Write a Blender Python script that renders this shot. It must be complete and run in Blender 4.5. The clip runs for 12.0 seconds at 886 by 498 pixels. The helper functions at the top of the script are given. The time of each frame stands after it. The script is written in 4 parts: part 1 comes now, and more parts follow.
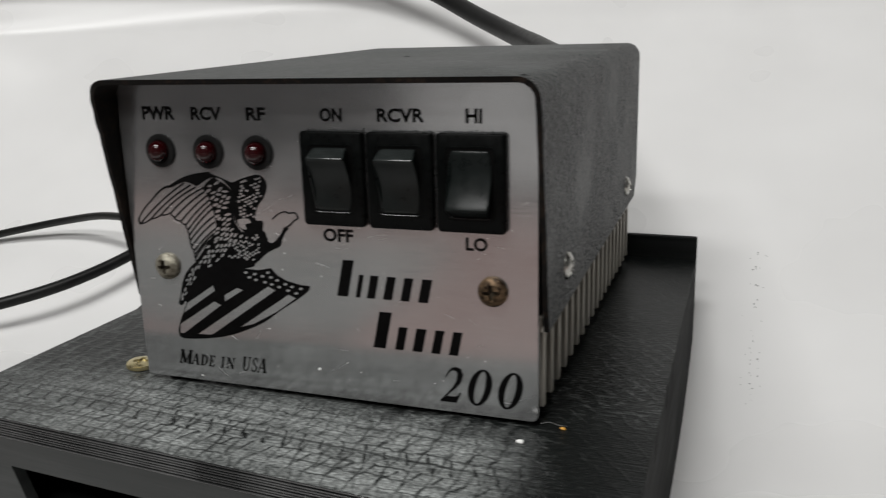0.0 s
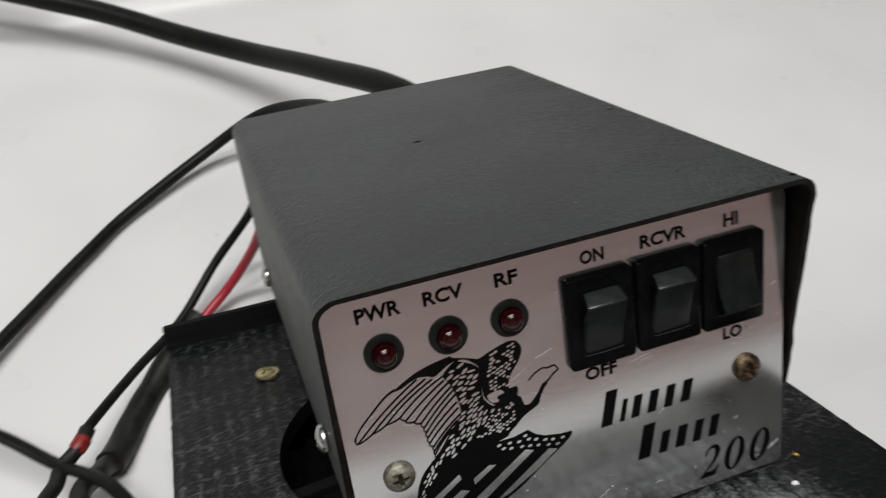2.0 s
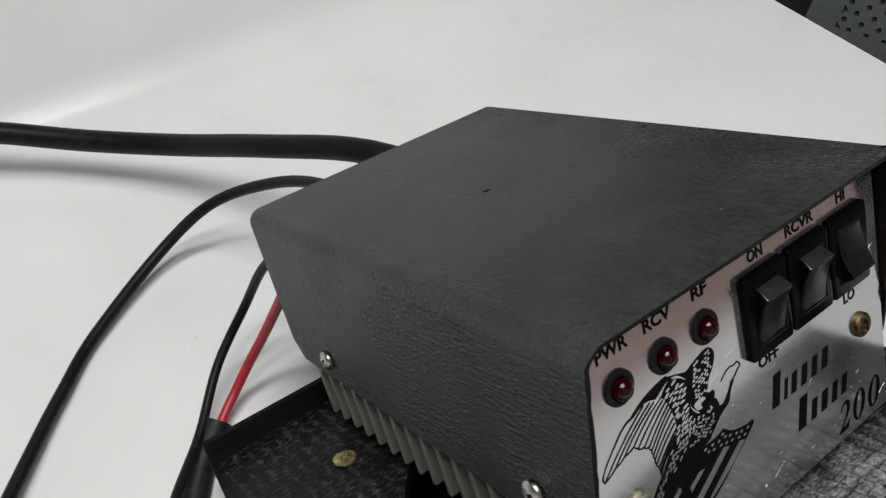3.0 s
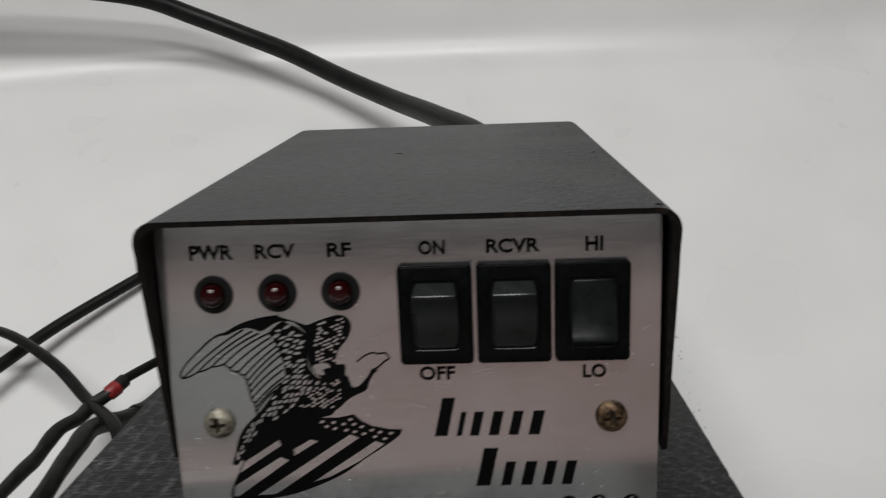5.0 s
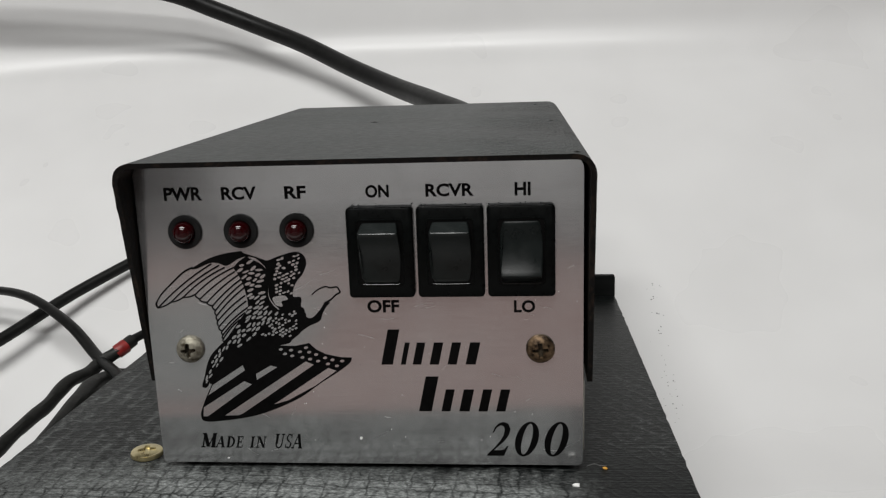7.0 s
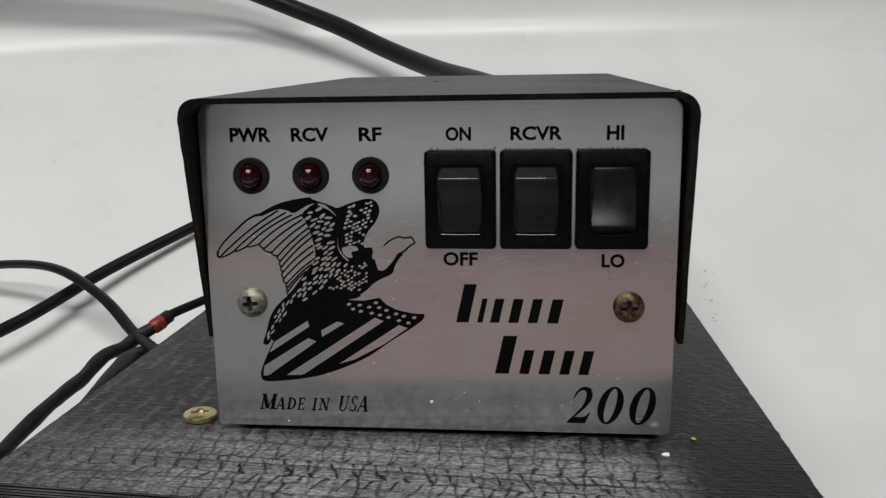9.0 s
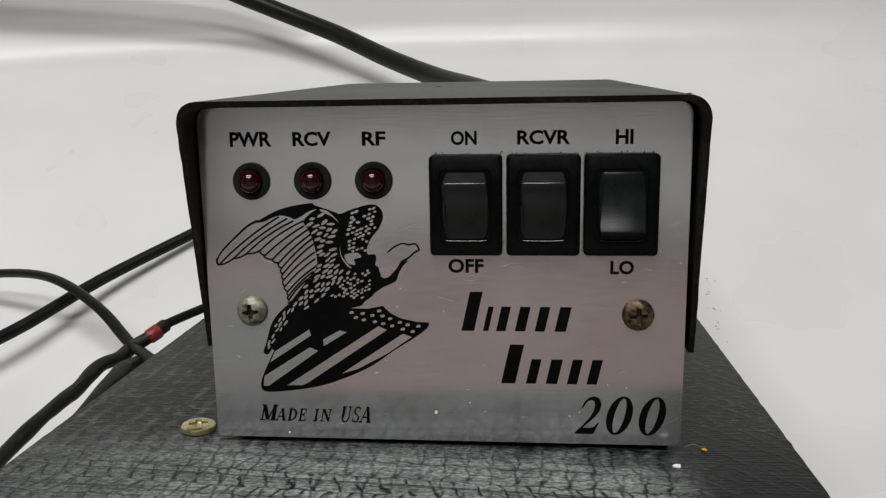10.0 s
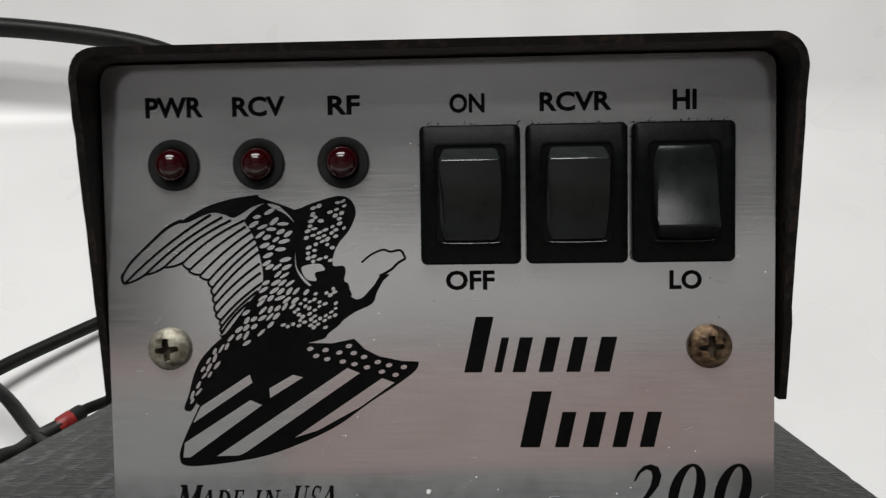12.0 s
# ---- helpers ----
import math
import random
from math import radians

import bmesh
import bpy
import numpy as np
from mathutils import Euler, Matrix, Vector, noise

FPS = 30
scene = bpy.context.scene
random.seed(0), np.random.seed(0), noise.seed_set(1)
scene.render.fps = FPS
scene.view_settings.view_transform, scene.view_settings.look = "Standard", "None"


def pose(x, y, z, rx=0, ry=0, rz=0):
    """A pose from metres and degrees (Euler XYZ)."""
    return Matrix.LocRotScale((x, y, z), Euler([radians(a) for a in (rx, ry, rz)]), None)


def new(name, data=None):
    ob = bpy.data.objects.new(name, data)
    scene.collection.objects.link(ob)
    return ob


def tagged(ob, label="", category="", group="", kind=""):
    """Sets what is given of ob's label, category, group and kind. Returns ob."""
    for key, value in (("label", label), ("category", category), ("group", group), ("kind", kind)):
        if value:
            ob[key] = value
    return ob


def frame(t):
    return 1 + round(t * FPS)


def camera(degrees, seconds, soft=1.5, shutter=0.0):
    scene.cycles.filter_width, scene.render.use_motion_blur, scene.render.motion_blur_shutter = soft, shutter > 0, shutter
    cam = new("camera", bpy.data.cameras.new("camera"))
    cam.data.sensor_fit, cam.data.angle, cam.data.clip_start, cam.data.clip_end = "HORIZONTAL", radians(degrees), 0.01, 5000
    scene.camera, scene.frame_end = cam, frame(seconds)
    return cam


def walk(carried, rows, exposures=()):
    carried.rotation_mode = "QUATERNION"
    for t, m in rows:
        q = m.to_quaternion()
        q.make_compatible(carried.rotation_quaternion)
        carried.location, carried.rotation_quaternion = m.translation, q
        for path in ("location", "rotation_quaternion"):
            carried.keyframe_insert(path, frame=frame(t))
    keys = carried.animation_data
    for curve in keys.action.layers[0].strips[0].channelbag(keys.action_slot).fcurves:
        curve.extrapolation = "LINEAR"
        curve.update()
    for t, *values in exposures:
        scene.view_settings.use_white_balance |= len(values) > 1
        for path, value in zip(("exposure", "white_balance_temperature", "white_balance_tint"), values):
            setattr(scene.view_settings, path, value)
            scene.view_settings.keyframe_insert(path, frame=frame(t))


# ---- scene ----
from mathutils.geometry import tessellate_polygon

MM = 0.001


def eye_pose(x, y, z, yaw, pitch, roll):
    """Eye in millimetres, angles in degrees."""
    return pose(x * MM, y * MM, z * MM, 90 + pitch, 0, yaw) @ pose(0, 0, 0, 0, 0, roll)


cam = camera(55.5, 12.0, 1.25, 0.3)
ROWS = [
    (0.0, 88.72, -164.20, 83.17, 19.79, -14.22, -1.54),
    (0.3, 73.83, -165.69, 83.20, 19.87, -14.36, -1.07),
    (0.5, 71.04, -164.81, 83.22, 19.67, -14.31, -0.89),
    (0.8, 67.93, -168.60, 87.72, 19.58, -14.60, -1.17),
    (1.0, 56.72, -165.78, 86.44, 19.22, -14.46, -1.53),
    (1.3, 19.47, -156.13, 89.75, 14.25, -15.18, -3.34),
    (1.5, -11.85, -149.78, 100.28, 6.87, -17.32, -4.53),
    (1.7, -45.58, -142.52, 115.61, -2.76, -20.58, -4.78),
    (2.0, -63.12, -141.29, 135.40, -14.93, -21.92, -8.56),
    (2.2, -80.52, -137.35, 137.23, -21.55, -22.75, -9.00),
    (2.5, -105.33, -117.66, 140.82, -25.78, -23.20, -11.86),
    (2.7, -113.19, -106.71, 148.15, -28.19, -22.04, -13.61),
    (3.0, -131.06, -109.86, 153.28, -29.32, -21.81, -16.06),
    (3.2, -133.01, -108.27, 157.73, -29.59, -21.96, -17.23),
    (4.8, -3.55, -174.34, 113.10, -0.45, -14.91, -3.33),
    (5.0, 14.04, -163.51, 105.03, 2.45, -13.12, -2.20),
    (5.3, 28.95, -157.50, 103.46, 3.15, -12.65, -1.55),
    (5.5, 23.60, -167.97, 104.65, 3.57, -12.44, -1.27),
    (5.7, 20.64, -174.85, 100.74, 3.07, -12.57, -1.37),
    (6.0, 20.65, -191.73, 94.65, 4.86, -12.14, -1.09),
    (6.3, 19.38, -184.46, 85.35, 4.87, -12.61, -0.93),
    (6.5, 35.45, -183.67, 94.71, 4.92, -12.31, -1.24),
    (6.7, 36.32, -183.71, 95.09, 5.03, -12.50, -1.84),
    (8.3, 28.17, -185.53, 90.39, 5.46, -11.73, -1.60),
    (8.5, 29.50, -183.73, 90.21, 5.39, -11.64, -1.51),
    (9.0, 19.05, -176.04, 79.30, 5.80, -11.67, -0.95),
    (9.5, 16.51, -172.63, 77.04, 5.77, -11.42, -0.74),
    (10.0, 16.52, -172.41, 77.96, 5.43, -11.03, -0.96),
    (10.3, 13.59, -163.81, 77.43, 4.71, -11.63, -1.38),
    (10.5, 10.71, -160.93, 73.63, 4.68, -10.79, -1.15),
    (10.8, 3.00, -145.83, 60.75, 4.23, -10.78, -0.69),
    (11.0, -0.04, -139.51, 56.12, 3.91, -9.78, -0.31),
    (11.2, 1.93, -137.71, 59.23, 3.22, -8.36, -0.65),
    (11.5, 3.03, -133.90, 55.49, 3.24, -5.34, -0.91),
    (12.0, 6.60, -127.36, 52.37, 2.59, -3.13, -0.86),
]
walk(cam, [(t, eye_pose(*row)) for t, *row in ROWS], [(0.0, -0.1), (3.2, -0.1), (4.8, -0.38), (6.0, -0.38), (6.5, -0.18), (6.7, -0.16), (8.3, -0.23), (9.2, -0.22), (9.6, -0.16), (10.5, -0.17), (11.3, 0.02), (12.0, 0.08)])

# ---- world and light ----
world = bpy.data.worlds.new("world")
scene.world = world
world.use_nodes = True
world.node_tree.nodes["Background"].inputs[0].default_value = (0.9, 0.95, 1.0, 1)
world.node_tree.nodes["Background"].inputs[1].default_value = 0.05


def area_light(name, place, size_x, size_y, watts, colour, turn=(0, 0, 0)):
    data = bpy.data.lights.new(name, "AREA")
    data.shape, data.size, data.size_y, data.energy, data.color = "RECTANGLE", size_x, size_y, watts, colour
    ob = new(name, data)
    ob.matrix_world = pose(*place, *turn)
    return ob


CEILING = 1.62
for lamp_y in (-0.78, -1.52):
    area_light("tube_light", (-0.25, lamp_y, CEILING - 0.075), 1.2, 0.28, 26.5, (0.99, 0.99, 0.972))

# ---- materials ----


def ramp(nt, a, b, p0=0.35, p1=0.65):
    r = nt.nodes.new("ShaderNodeValToRGB")
    r.color_ramp.elements[0].color, r.color_ramp.elements[1].color = (*a, 1), (*b, 1)
    r.color_ramp.elements[0].position, r.color_ramp.elements[1].position = p0, p1
    return r


def material(name, a, b, rough, metal=0.0, scale=200.0, stretch=(1, 1, 1), detail=6.0, bump=0.0, bump_scale=None,
             rough_vary=0.12, spec=0.5, coat=0.0, coarse=None, bump_dist=0.0004, span=(0.35, 0.65)):
    """Two tones mixed by fine grain and broad stains, uneven gloss and fine relief."""
    m = bpy.data.materials.new(name)
    m.use_nodes = True
    nt = m.node_tree
    n, link = nt.nodes, nt.links.new
    bsdf = n["Principled BSDF"]
    tc = n.new("ShaderNodeTexCoord")
    mp = n.new("ShaderNodeMapping")
    mp.inputs["Scale"].default_value = stretch
    link(tc.outputs["Object"], mp.inputs["Vector"])
    fine = n.new("ShaderNodeTexNoise")
    fine.inputs["Scale"].default_value, fine.inputs["Detail"].default_value = scale, detail
    link(mp.outputs[0], fine.inputs["Vector"])
    broad = n.new("ShaderNodeTexNoise")
    broad.inputs["Scale"].default_value, broad.inputs["Detail"].default_value = coarse or scale * 0.12, 3
    link(tc.outputs["Object"], broad.inputs["Vector"])
    mix = n.new("ShaderNodeMath")
    mix.operation = "MULTIPLY_ADD"
    mix.inputs[1].default_value = 0.6
    link(fine.outputs["Fac"], mix.inputs[0])
    half = n.new("ShaderNodeMath")
    half.operation = "MULTIPLY"
    half.inputs[1].default_value = 0.4
    link(broad.outputs["Fac"], half.inputs[0])
    link(half.outputs[0], mix.inputs[2])
    r = ramp(nt, a, b, *span)
    link(mix.outputs[0], r.inputs[0])
    link(r.outputs[0], bsdf.inputs["Base Color"])
    rr = n.new("ShaderNodeMapRange")
    rr.inputs["From Min"].default_value, rr.inputs["From Max"].default_value = 0.3, 0.7
    rr.inputs["To Min"].default_value, rr.inputs["To Max"].default_value = max(0.02, rough - rough_vary), min(1, rough + rough_vary)
    link(mix.outputs[0], rr.inputs["Value"])
    link(rr.outputs[0], bsdf.inputs["Roughness"])
    bsdf.inputs["Metallic"].default_value = metal
    bsdf.inputs["Specular IOR Level"].default_value = spec
    bsdf.inputs["Coat Weight"].default_value = coat
    if bump:
        bt = n.new("ShaderNodeTexNoise")
        bt.inputs["Scale"].default_value, bt.inputs["Detail"].default_value = bump_scale or scale, detail
        link(mp.outputs[0], bt.inputs["Vector"])
        bp = n.new("ShaderNodeBump")
        bp.inputs["Strength"].default_value, bp.inputs["Distance"].default_value = bump, bump_dist
        link(bt.outputs["Fac"], bp.inputs["Height"])
        link(bp.outputs[0], bsdf.inputs["Normal"])
    return m


def leather_paint(name, grain_y=0.40, depth=0.0014):
    """Dark grey paint with a wrinkled, leather-like grain."""
    m = material(name, (0.0140, 0.0172, 0.0167), (0.029, 0.0345, 0.0336), 0.50, scale=420, coarse=16, rough_vary=0.08, spec=0.68)
    nt = m.node_tree
    n, link = nt.nodes, nt.links.new
    tc = n.new("ShaderNodeTexCoord")
    warp = n.new("ShaderNodeTexNoise")
    warp.inputs["Scale"].default_value = 300
    link(tc.outputs["Object"], warp.inputs["Vector"])
    add = n.new("ShaderNodeMixRGB")
    add.blend_type, add.inputs[0].default_value = "ADD", 0.0035
    mp = n.new("ShaderNodeMapping")
    mp.inputs["Scale"].default_value = (1, grain_y, 0.85)
    link(tc.outputs["Object"], mp.inputs["Vector"])
    link(mp.outputs[0], add.inputs[1])
    link(warp.outputs["Color"], add.inputs[2])
    vo = n.new("ShaderNodeTexVoronoi")
    vo.feature = "DISTANCE_TO_EDGE"
    vo.inputs["Scale"].default_value = 760
    link(add.outputs[0], vo.inputs["Vector"])
    no = n.new("ShaderNodeTexNoise")
    no.inputs["Scale"].default_value, no.inputs["Detail"].default_value = 1000, 4
    link(mp.outputs[0], no.inputs["Vector"])
    sm = n.new("ShaderNodeMath")
    sm.operation = "ADD"
    link(vo.outputs["Distance"], sm.inputs[0])
    link(no.outputs["Fac"], sm.inputs[1])
    bp = n.new("ShaderNodeBump")
    bp.inputs["Strength"].default_value, bp.inputs["Distance"].default_value = 0.9, depth
    link(sm.outputs[0], bp.inputs["Height"])
    where = n.new("ShaderNodeSeparateXYZ")
    link(tc.outputs["Object"], where.inputs[0])
    far = n.new("ShaderNodeMath")
    far.operation = "MAXIMUM"
    left = n.new("ShaderNodeMath")
    left.operation = "MULTIPLY"
    left.inputs[1].default_value = -0.48
    link(where.outputs["X"], left.inputs[0])
    link(where.outputs["X"], far.inputs[0])
    link(left.outputs[0], far.inputs[1])
    crinkled = n.new("ShaderNodeMapRange")
    crinkled.inputs["From Min"].default_value, crinkled.inputs["From Max"].default_value = 0.020, 0.0515
    crinkled.inputs["To Min"].default_value, crinkled.inputs["To Max"].default_value = 0.16, 1.5
    link(far.outputs[0], crinkled.inputs["Value"])
    area = n.new("ShaderNodeTexNoise")
    area.inputs["Scale"].default_value, area.inputs["Detail"].default_value = 38, 3
    link(tc.outputs["Object"], area.inputs["Vector"])
    uneven = n.new("ShaderNodeMapRange")
    uneven.inputs["From Min"].default_value, uneven.inputs["From Max"].default_value = 0.36, 0.62
    uneven.inputs["To Min"].default_value, uneven.inputs["To Max"].default_value = 0.25, 1.25
    link(area.outputs["Fac"], uneven.inputs["Value"])
    grained = n.new("ShaderNodeMath")
    grained.operation = "MULTIPLY"
    link(crinkled.outputs[0], grained.inputs[0])
    link(uneven.outputs[0], grained.inputs[1])
    link(grained.outputs[0], bp.inputs["Strength"])
    # Shade in the wrinkles put into the colour: grooves darker, ridges paler.
    groove_shade = n.new("ShaderNodeMapRange")
    groove_shade.inputs["From Min"].default_value, groove_shade.inputs["From Max"].default_value = 0.0, 0.16
    groove_shade.inputs["To Min"].default_value, groove_shade.inputs["To Max"].default_value = 0.66, 1.08
    link(vo.outputs["Distance"], groove_shade.inputs["Value"])
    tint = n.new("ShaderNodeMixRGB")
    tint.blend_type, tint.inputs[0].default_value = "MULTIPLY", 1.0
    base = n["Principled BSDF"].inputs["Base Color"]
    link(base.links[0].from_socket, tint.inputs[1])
    link(groove_shade.outputs[0], tint.inputs[2])
    smear = n.new("ShaderNodeTexNoise")
    smear.inputs["Scale"].default_value, smear.inputs["Detail"].default_value, smear.inputs["Roughness"].default_value = 34, 8, 0.65
    link(tc.outputs["Object"], smear.inputs["Vector"])
    streak = n.new("ShaderNodeMapRange")
    streak.inputs["From Min"].default_value, streak.inputs["From Max"].default_value = 0.38, 0.68
    streak.inputs["To Min"].default_value, streak.inputs["To Max"].default_value = 0.82, 1.45
    link(smear.outputs["Fac"], streak.inputs["Value"])
    worn = n.new("ShaderNodeMixRGB")
    worn.blend_type, worn.inputs[0].default_value = "MULTIPLY", 1.0
    link(tint.outputs[0], worn.inputs[1])
    link(streak.outputs[0], worn.inputs[2])
    speck = n.new("ShaderNodeTexVoronoi")
    speck.inputs["Scale"].default_value = 150
    link(tc.outputs["Object"], speck.inputs["Vector"])
    dot = n.new("ShaderNodeMapRange")
    dot.inputs["From Min"].default_value, dot.inputs["From Max"].default_value = 0.060, 0.035
    link(speck.outputs["Distance"], dot.inputs["Value"])
    few = n.new("ShaderNodeMath")
    few.operation = "GREATER_THAN"
    few.inputs[1].default_value = 0.86
    split = n.new("ShaderNodeSeparateColor")
    link(speck.outputs["Color"], split.inputs[0])
    link(split.outputs[0], few.inputs[0])
    both = n.new("ShaderNodeMath")
    both.operation = "MULTIPLY"
    link(dot.outputs[0], both.inputs[0])
    link(few.outputs[0], both.inputs[1])
    pale = n.new("ShaderNodeMixRGB")
    pale.inputs[2].default_value = (0.13, 0.13, 0.12, 1)
    link(both.outputs[0], pale.inputs[0])
    link(worn.outputs[0], pale.inputs[1])
    link(pale.outputs[0], base)
    link(bp.outputs[0], n["Principled BSDF"].inputs["Normal"])
    return m


def printed_plastic(name):
    """Black printed plastic: fine parallel strands, scuffs that dried grey, the inner lattice showing through. The
    front strip's colour also holds light thrown by the panel.
    """
    m = bpy.data.materials.new(name)
    m.use_nodes = True
    nt = m.node_tree
    n, link = nt.nodes, nt.links.new
    bsdf = n["Principled BSDF"]
    tc = n.new("ShaderNodeTexCoord")

    def noise_tex(scale, detail, stretch):
        mp = n.new("ShaderNodeMapping")
        mp.inputs["Scale"].default_value = stretch
        link(tc.outputs["Object"], mp.inputs["Vector"])
        t = n.new("ShaderNodeTexNoise")
        t.inputs["Scale"].default_value, t.inputs["Detail"].default_value = scale, detail
        link(mp.outputs[0], t.inputs["Vector"])
        return t

    def math_node(op, a, b):
        q = n.new("ShaderNodeMath")
        q.operation = op
        for k, v in enumerate((a, b)):
            if isinstance(v, (int, float)):
                q.inputs[k].default_value = v
            else:
                link(v, q.inputs[k])
        return q.outputs[0]

    def spread(socket, lo, hi, to_lo=0.0, to_hi=1.0):
        q = n.new("ShaderNodeMapRange")
        for key, v in (("From Min", lo), ("From Max", hi), ("To Min", to_lo), ("To Max", to_hi)):
            q.inputs[key].default_value = v
        link(socket, q.inputs["Value"])
        return q.outputs[0]

    strands = noise_tex(2300, 2, (0.010, 1.0, 1.0)).outputs["Fac"]
    scuffs = noise_tex(1300, 7, (0.60, 1.0, 1.0)).outputs["Fac"]
    grain = noise_tex(3200, 4, (0.6, 1.0, 1.0)).outputs["Fac"]
    broad = noise_tex(60, 4, (0.8, 1.3, 1)).outputs["Fac"]
    patch = noise_tex(90, 2, (1, 1, 1)).outputs["Fac"]
    broken = noise_tex(420, 3, (1, 1, 1)).outputs["Fac"]
    warp = noise_tex(240, 3, (1, 0.5, 1))
    shift = n.new("ShaderNodeMixRGB")
    shift.blend_type, shift.inputs[0].default_value = "ADD", 0.0036
    link(tc.outputs["Object"], shift.inputs[1])
    link(warp.outputs["Color"], shift.inputs[2])

    spot = n.new("ShaderNodeSeparateXYZ")
    link(shift.outputs[0], spot.inputs[0])
    sep = n.new("ShaderNodeSeparateXYZ")
    link(tc.outputs["Object"], sep.inputs[0])

    def weave(cell, row, lean, width):
        """Slanted strokes in rows, leaning by turns to either side, and the joints between the rows."""
        up = math_node("DIVIDE", math_node("ADD", spot.outputs["Y"], math_node("MULTIPLY", spot.outputs["X"], 0.0714)), row)
        odd = math_node("MODULO", math_node("FLOOR", math_node("ADD", up, 200.0), 0.0), 2.0)
        part_up = math_node("FRACT", math_node("ADD", up, 200.0), 0.0)
        slip = math_node("MULTIPLY", math_node("MULTIPLY", part_up, math_node("SUBTRACT", math_node("MULTIPLY", odd, 2.0), 1.0)), lean)
        u = math_node("FRACT", math_node("ADD", math_node("ADD", math_node("DIVIDE", spot.outputs["X"], cell), slip), 200.0), 0.0)
        off = math_node("ABSOLUTE", math_node("SUBTRACT", u, 0.5), 0.0)
        gap = math_node("ABSOLUTE", math_node("SUBTRACT", part_up, 0.5), 0.0)
        return spread(off, width, width * 0.15), spread(gap, 0.40, 0.49)

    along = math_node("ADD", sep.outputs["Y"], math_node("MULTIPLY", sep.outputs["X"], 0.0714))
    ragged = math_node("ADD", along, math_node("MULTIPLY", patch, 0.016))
    # Light bounced off the front panel, painted as a paler strip before it.
    panel_glow = math_node("MULTIPLY", spread(sep.outputs["X"], -0.090, -0.030, 0.30, 1.0), spread(sep.outputs["X"], 0.054, 0.040, 0.04, 1.0))
    front = math_node("MULTIPLY", spread(ragged, 0.012, -0.006), panel_glow)
    wave = math_node("SINE", math_node("ADD", math_node("MULTIPLY", along, 1080.0), math_node("MULTIPLY", broken, 5.0)), 0.0)
    rubbed = math_node("MULTIPLY", spread(broad, 0.34, 0.62, 0.62, 1.0), spread(wave, -0.9, 0.7, 0.72, 1.0))
    flecked = spread(grain, 0.32, 0.62, 0.35, 1.4)
    scuffed = spread(scuffs, 0.40, 0.64)
    strand = spread(strands, 0.40, 0.62)
    groove = math_node("ADD", along, math_node("MULTIPLY", broken, 0.0012))
    groove = spread(math_node("ABSOLUTE", math_node("ADD", groove, 0.0185), 0.0), 0.0006, 0.0002, 0.0, 0.7)
    cut, joint = weave(0.0049, 0.0072, 0.62, 0.13)
    row = spread(math_node("ABSOLUTE", math_node("ADD", along, 0.0215), 0.0), 0.0090, 0.0035, 0.50, 1.0)
    cut = math_node("MULTIPLY", math_node("MAXIMUM", math_node("MULTIPLY", cut, spread(broken, 0.34, 0.52, 0.15, 1.0)), math_node("MULTIPLY", joint, spread(patch, 0.42, 0.58, 0.0, 0.5))), row)
    cut = math_node("MAXIMUM", cut, groove)
    # Front strip: scuffs and strands, brightened together by that painted light.
    lit_scuffs = math_node("ADD", math_node("ADD", math_node("MULTIPLY", scuffed, 0.40), math_node("MULTIPLY", strand, 0.16)), 0.20)
    lit_scuffs = math_node("MULTIPLY", math_node("MULTIPLY", lit_scuffs, rubbed), spread(grain, 0.32, 0.62, 0.72, 1.22))
    tile, bond = weave(0.0050, 0.0036, 0.05, 0.10)
    tile = math_node("MULTIPLY", math_node("MAXIMUM", tile, bond), spread(patch, 0.40, 0.58, 0.35, 0.80))
    lit_scuffs = math_node("MULTIPLY", lit_scuffs, math_node("SUBTRACT", 1.0, tile))
    lit_scuffs = math_node("MULTIPLY", lit_scuffs, math_node("SUBTRACT", 1.0, math_node("MULTIPLY", cut, 0.93)))
    post, beam = weave(0.0048, 0.0056, 0.10, 0.27)
    scale_a, scale_b = [spread(math_node("ABSOLUTE", math_node("SUBTRACT", math_node("FRACT", math_node("ADD", math_node("DIVIDE", math_node("ADD", spot.outputs["X"], math_node("MULTIPLY", spot.outputs["Y"], k)), 0.0054), 200.0), 0.0), 0.5), 0.0), 0.20, 0.02) for k in (0.8, -0.8)]
    scales = math_node("MULTIPLY", math_node("MAXIMUM", scale_a, math_node("MULTIPLY", scale_b, 0.6)), spread(sep.outputs["X"], 0.046, 0.054, 0.0, 0.6))
    posts = math_node("MULTIPLY", math_node("MAXIMUM", post, beam), spread(sep.outputs["X"], 0.054, 0.046))
    net = math_node("MULTIPLY", math_node("MAXIMUM", posts, scales), spread(noise_tex(260, 3, (1, 1, 1)).outputs["Fac"], 0.38, 0.68, 0.12, 1.0))
    dashes = math_node("MULTIPLY", spread(noise_tex(900, 3, (0.45, 1.0, 1.0)).outputs["Fac"], 0.53, 0.64), spread(grain, 0.36, 0.58))
    raw = math_node("ADD", math_node("MULTIPLY", net, 0.115), math_node("MULTIPLY", dashes, 0.12))
    raw = math_node("MULTIPLY", math_node("ADD", raw, math_node("MULTIPLY", scuffed, 0.035)), spread(broad, 0.34, 0.62, 0.5, 1.2))
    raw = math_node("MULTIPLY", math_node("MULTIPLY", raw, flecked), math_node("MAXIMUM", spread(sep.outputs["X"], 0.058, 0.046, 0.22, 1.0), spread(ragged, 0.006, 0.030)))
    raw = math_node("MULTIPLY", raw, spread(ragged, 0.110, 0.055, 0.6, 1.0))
    worn = math_node("ADD", math_node("MULTIPLY", lit_scuffs, front), math_node("MULTIPLY", raw, math_node("SUBTRACT", 1.0, front)))
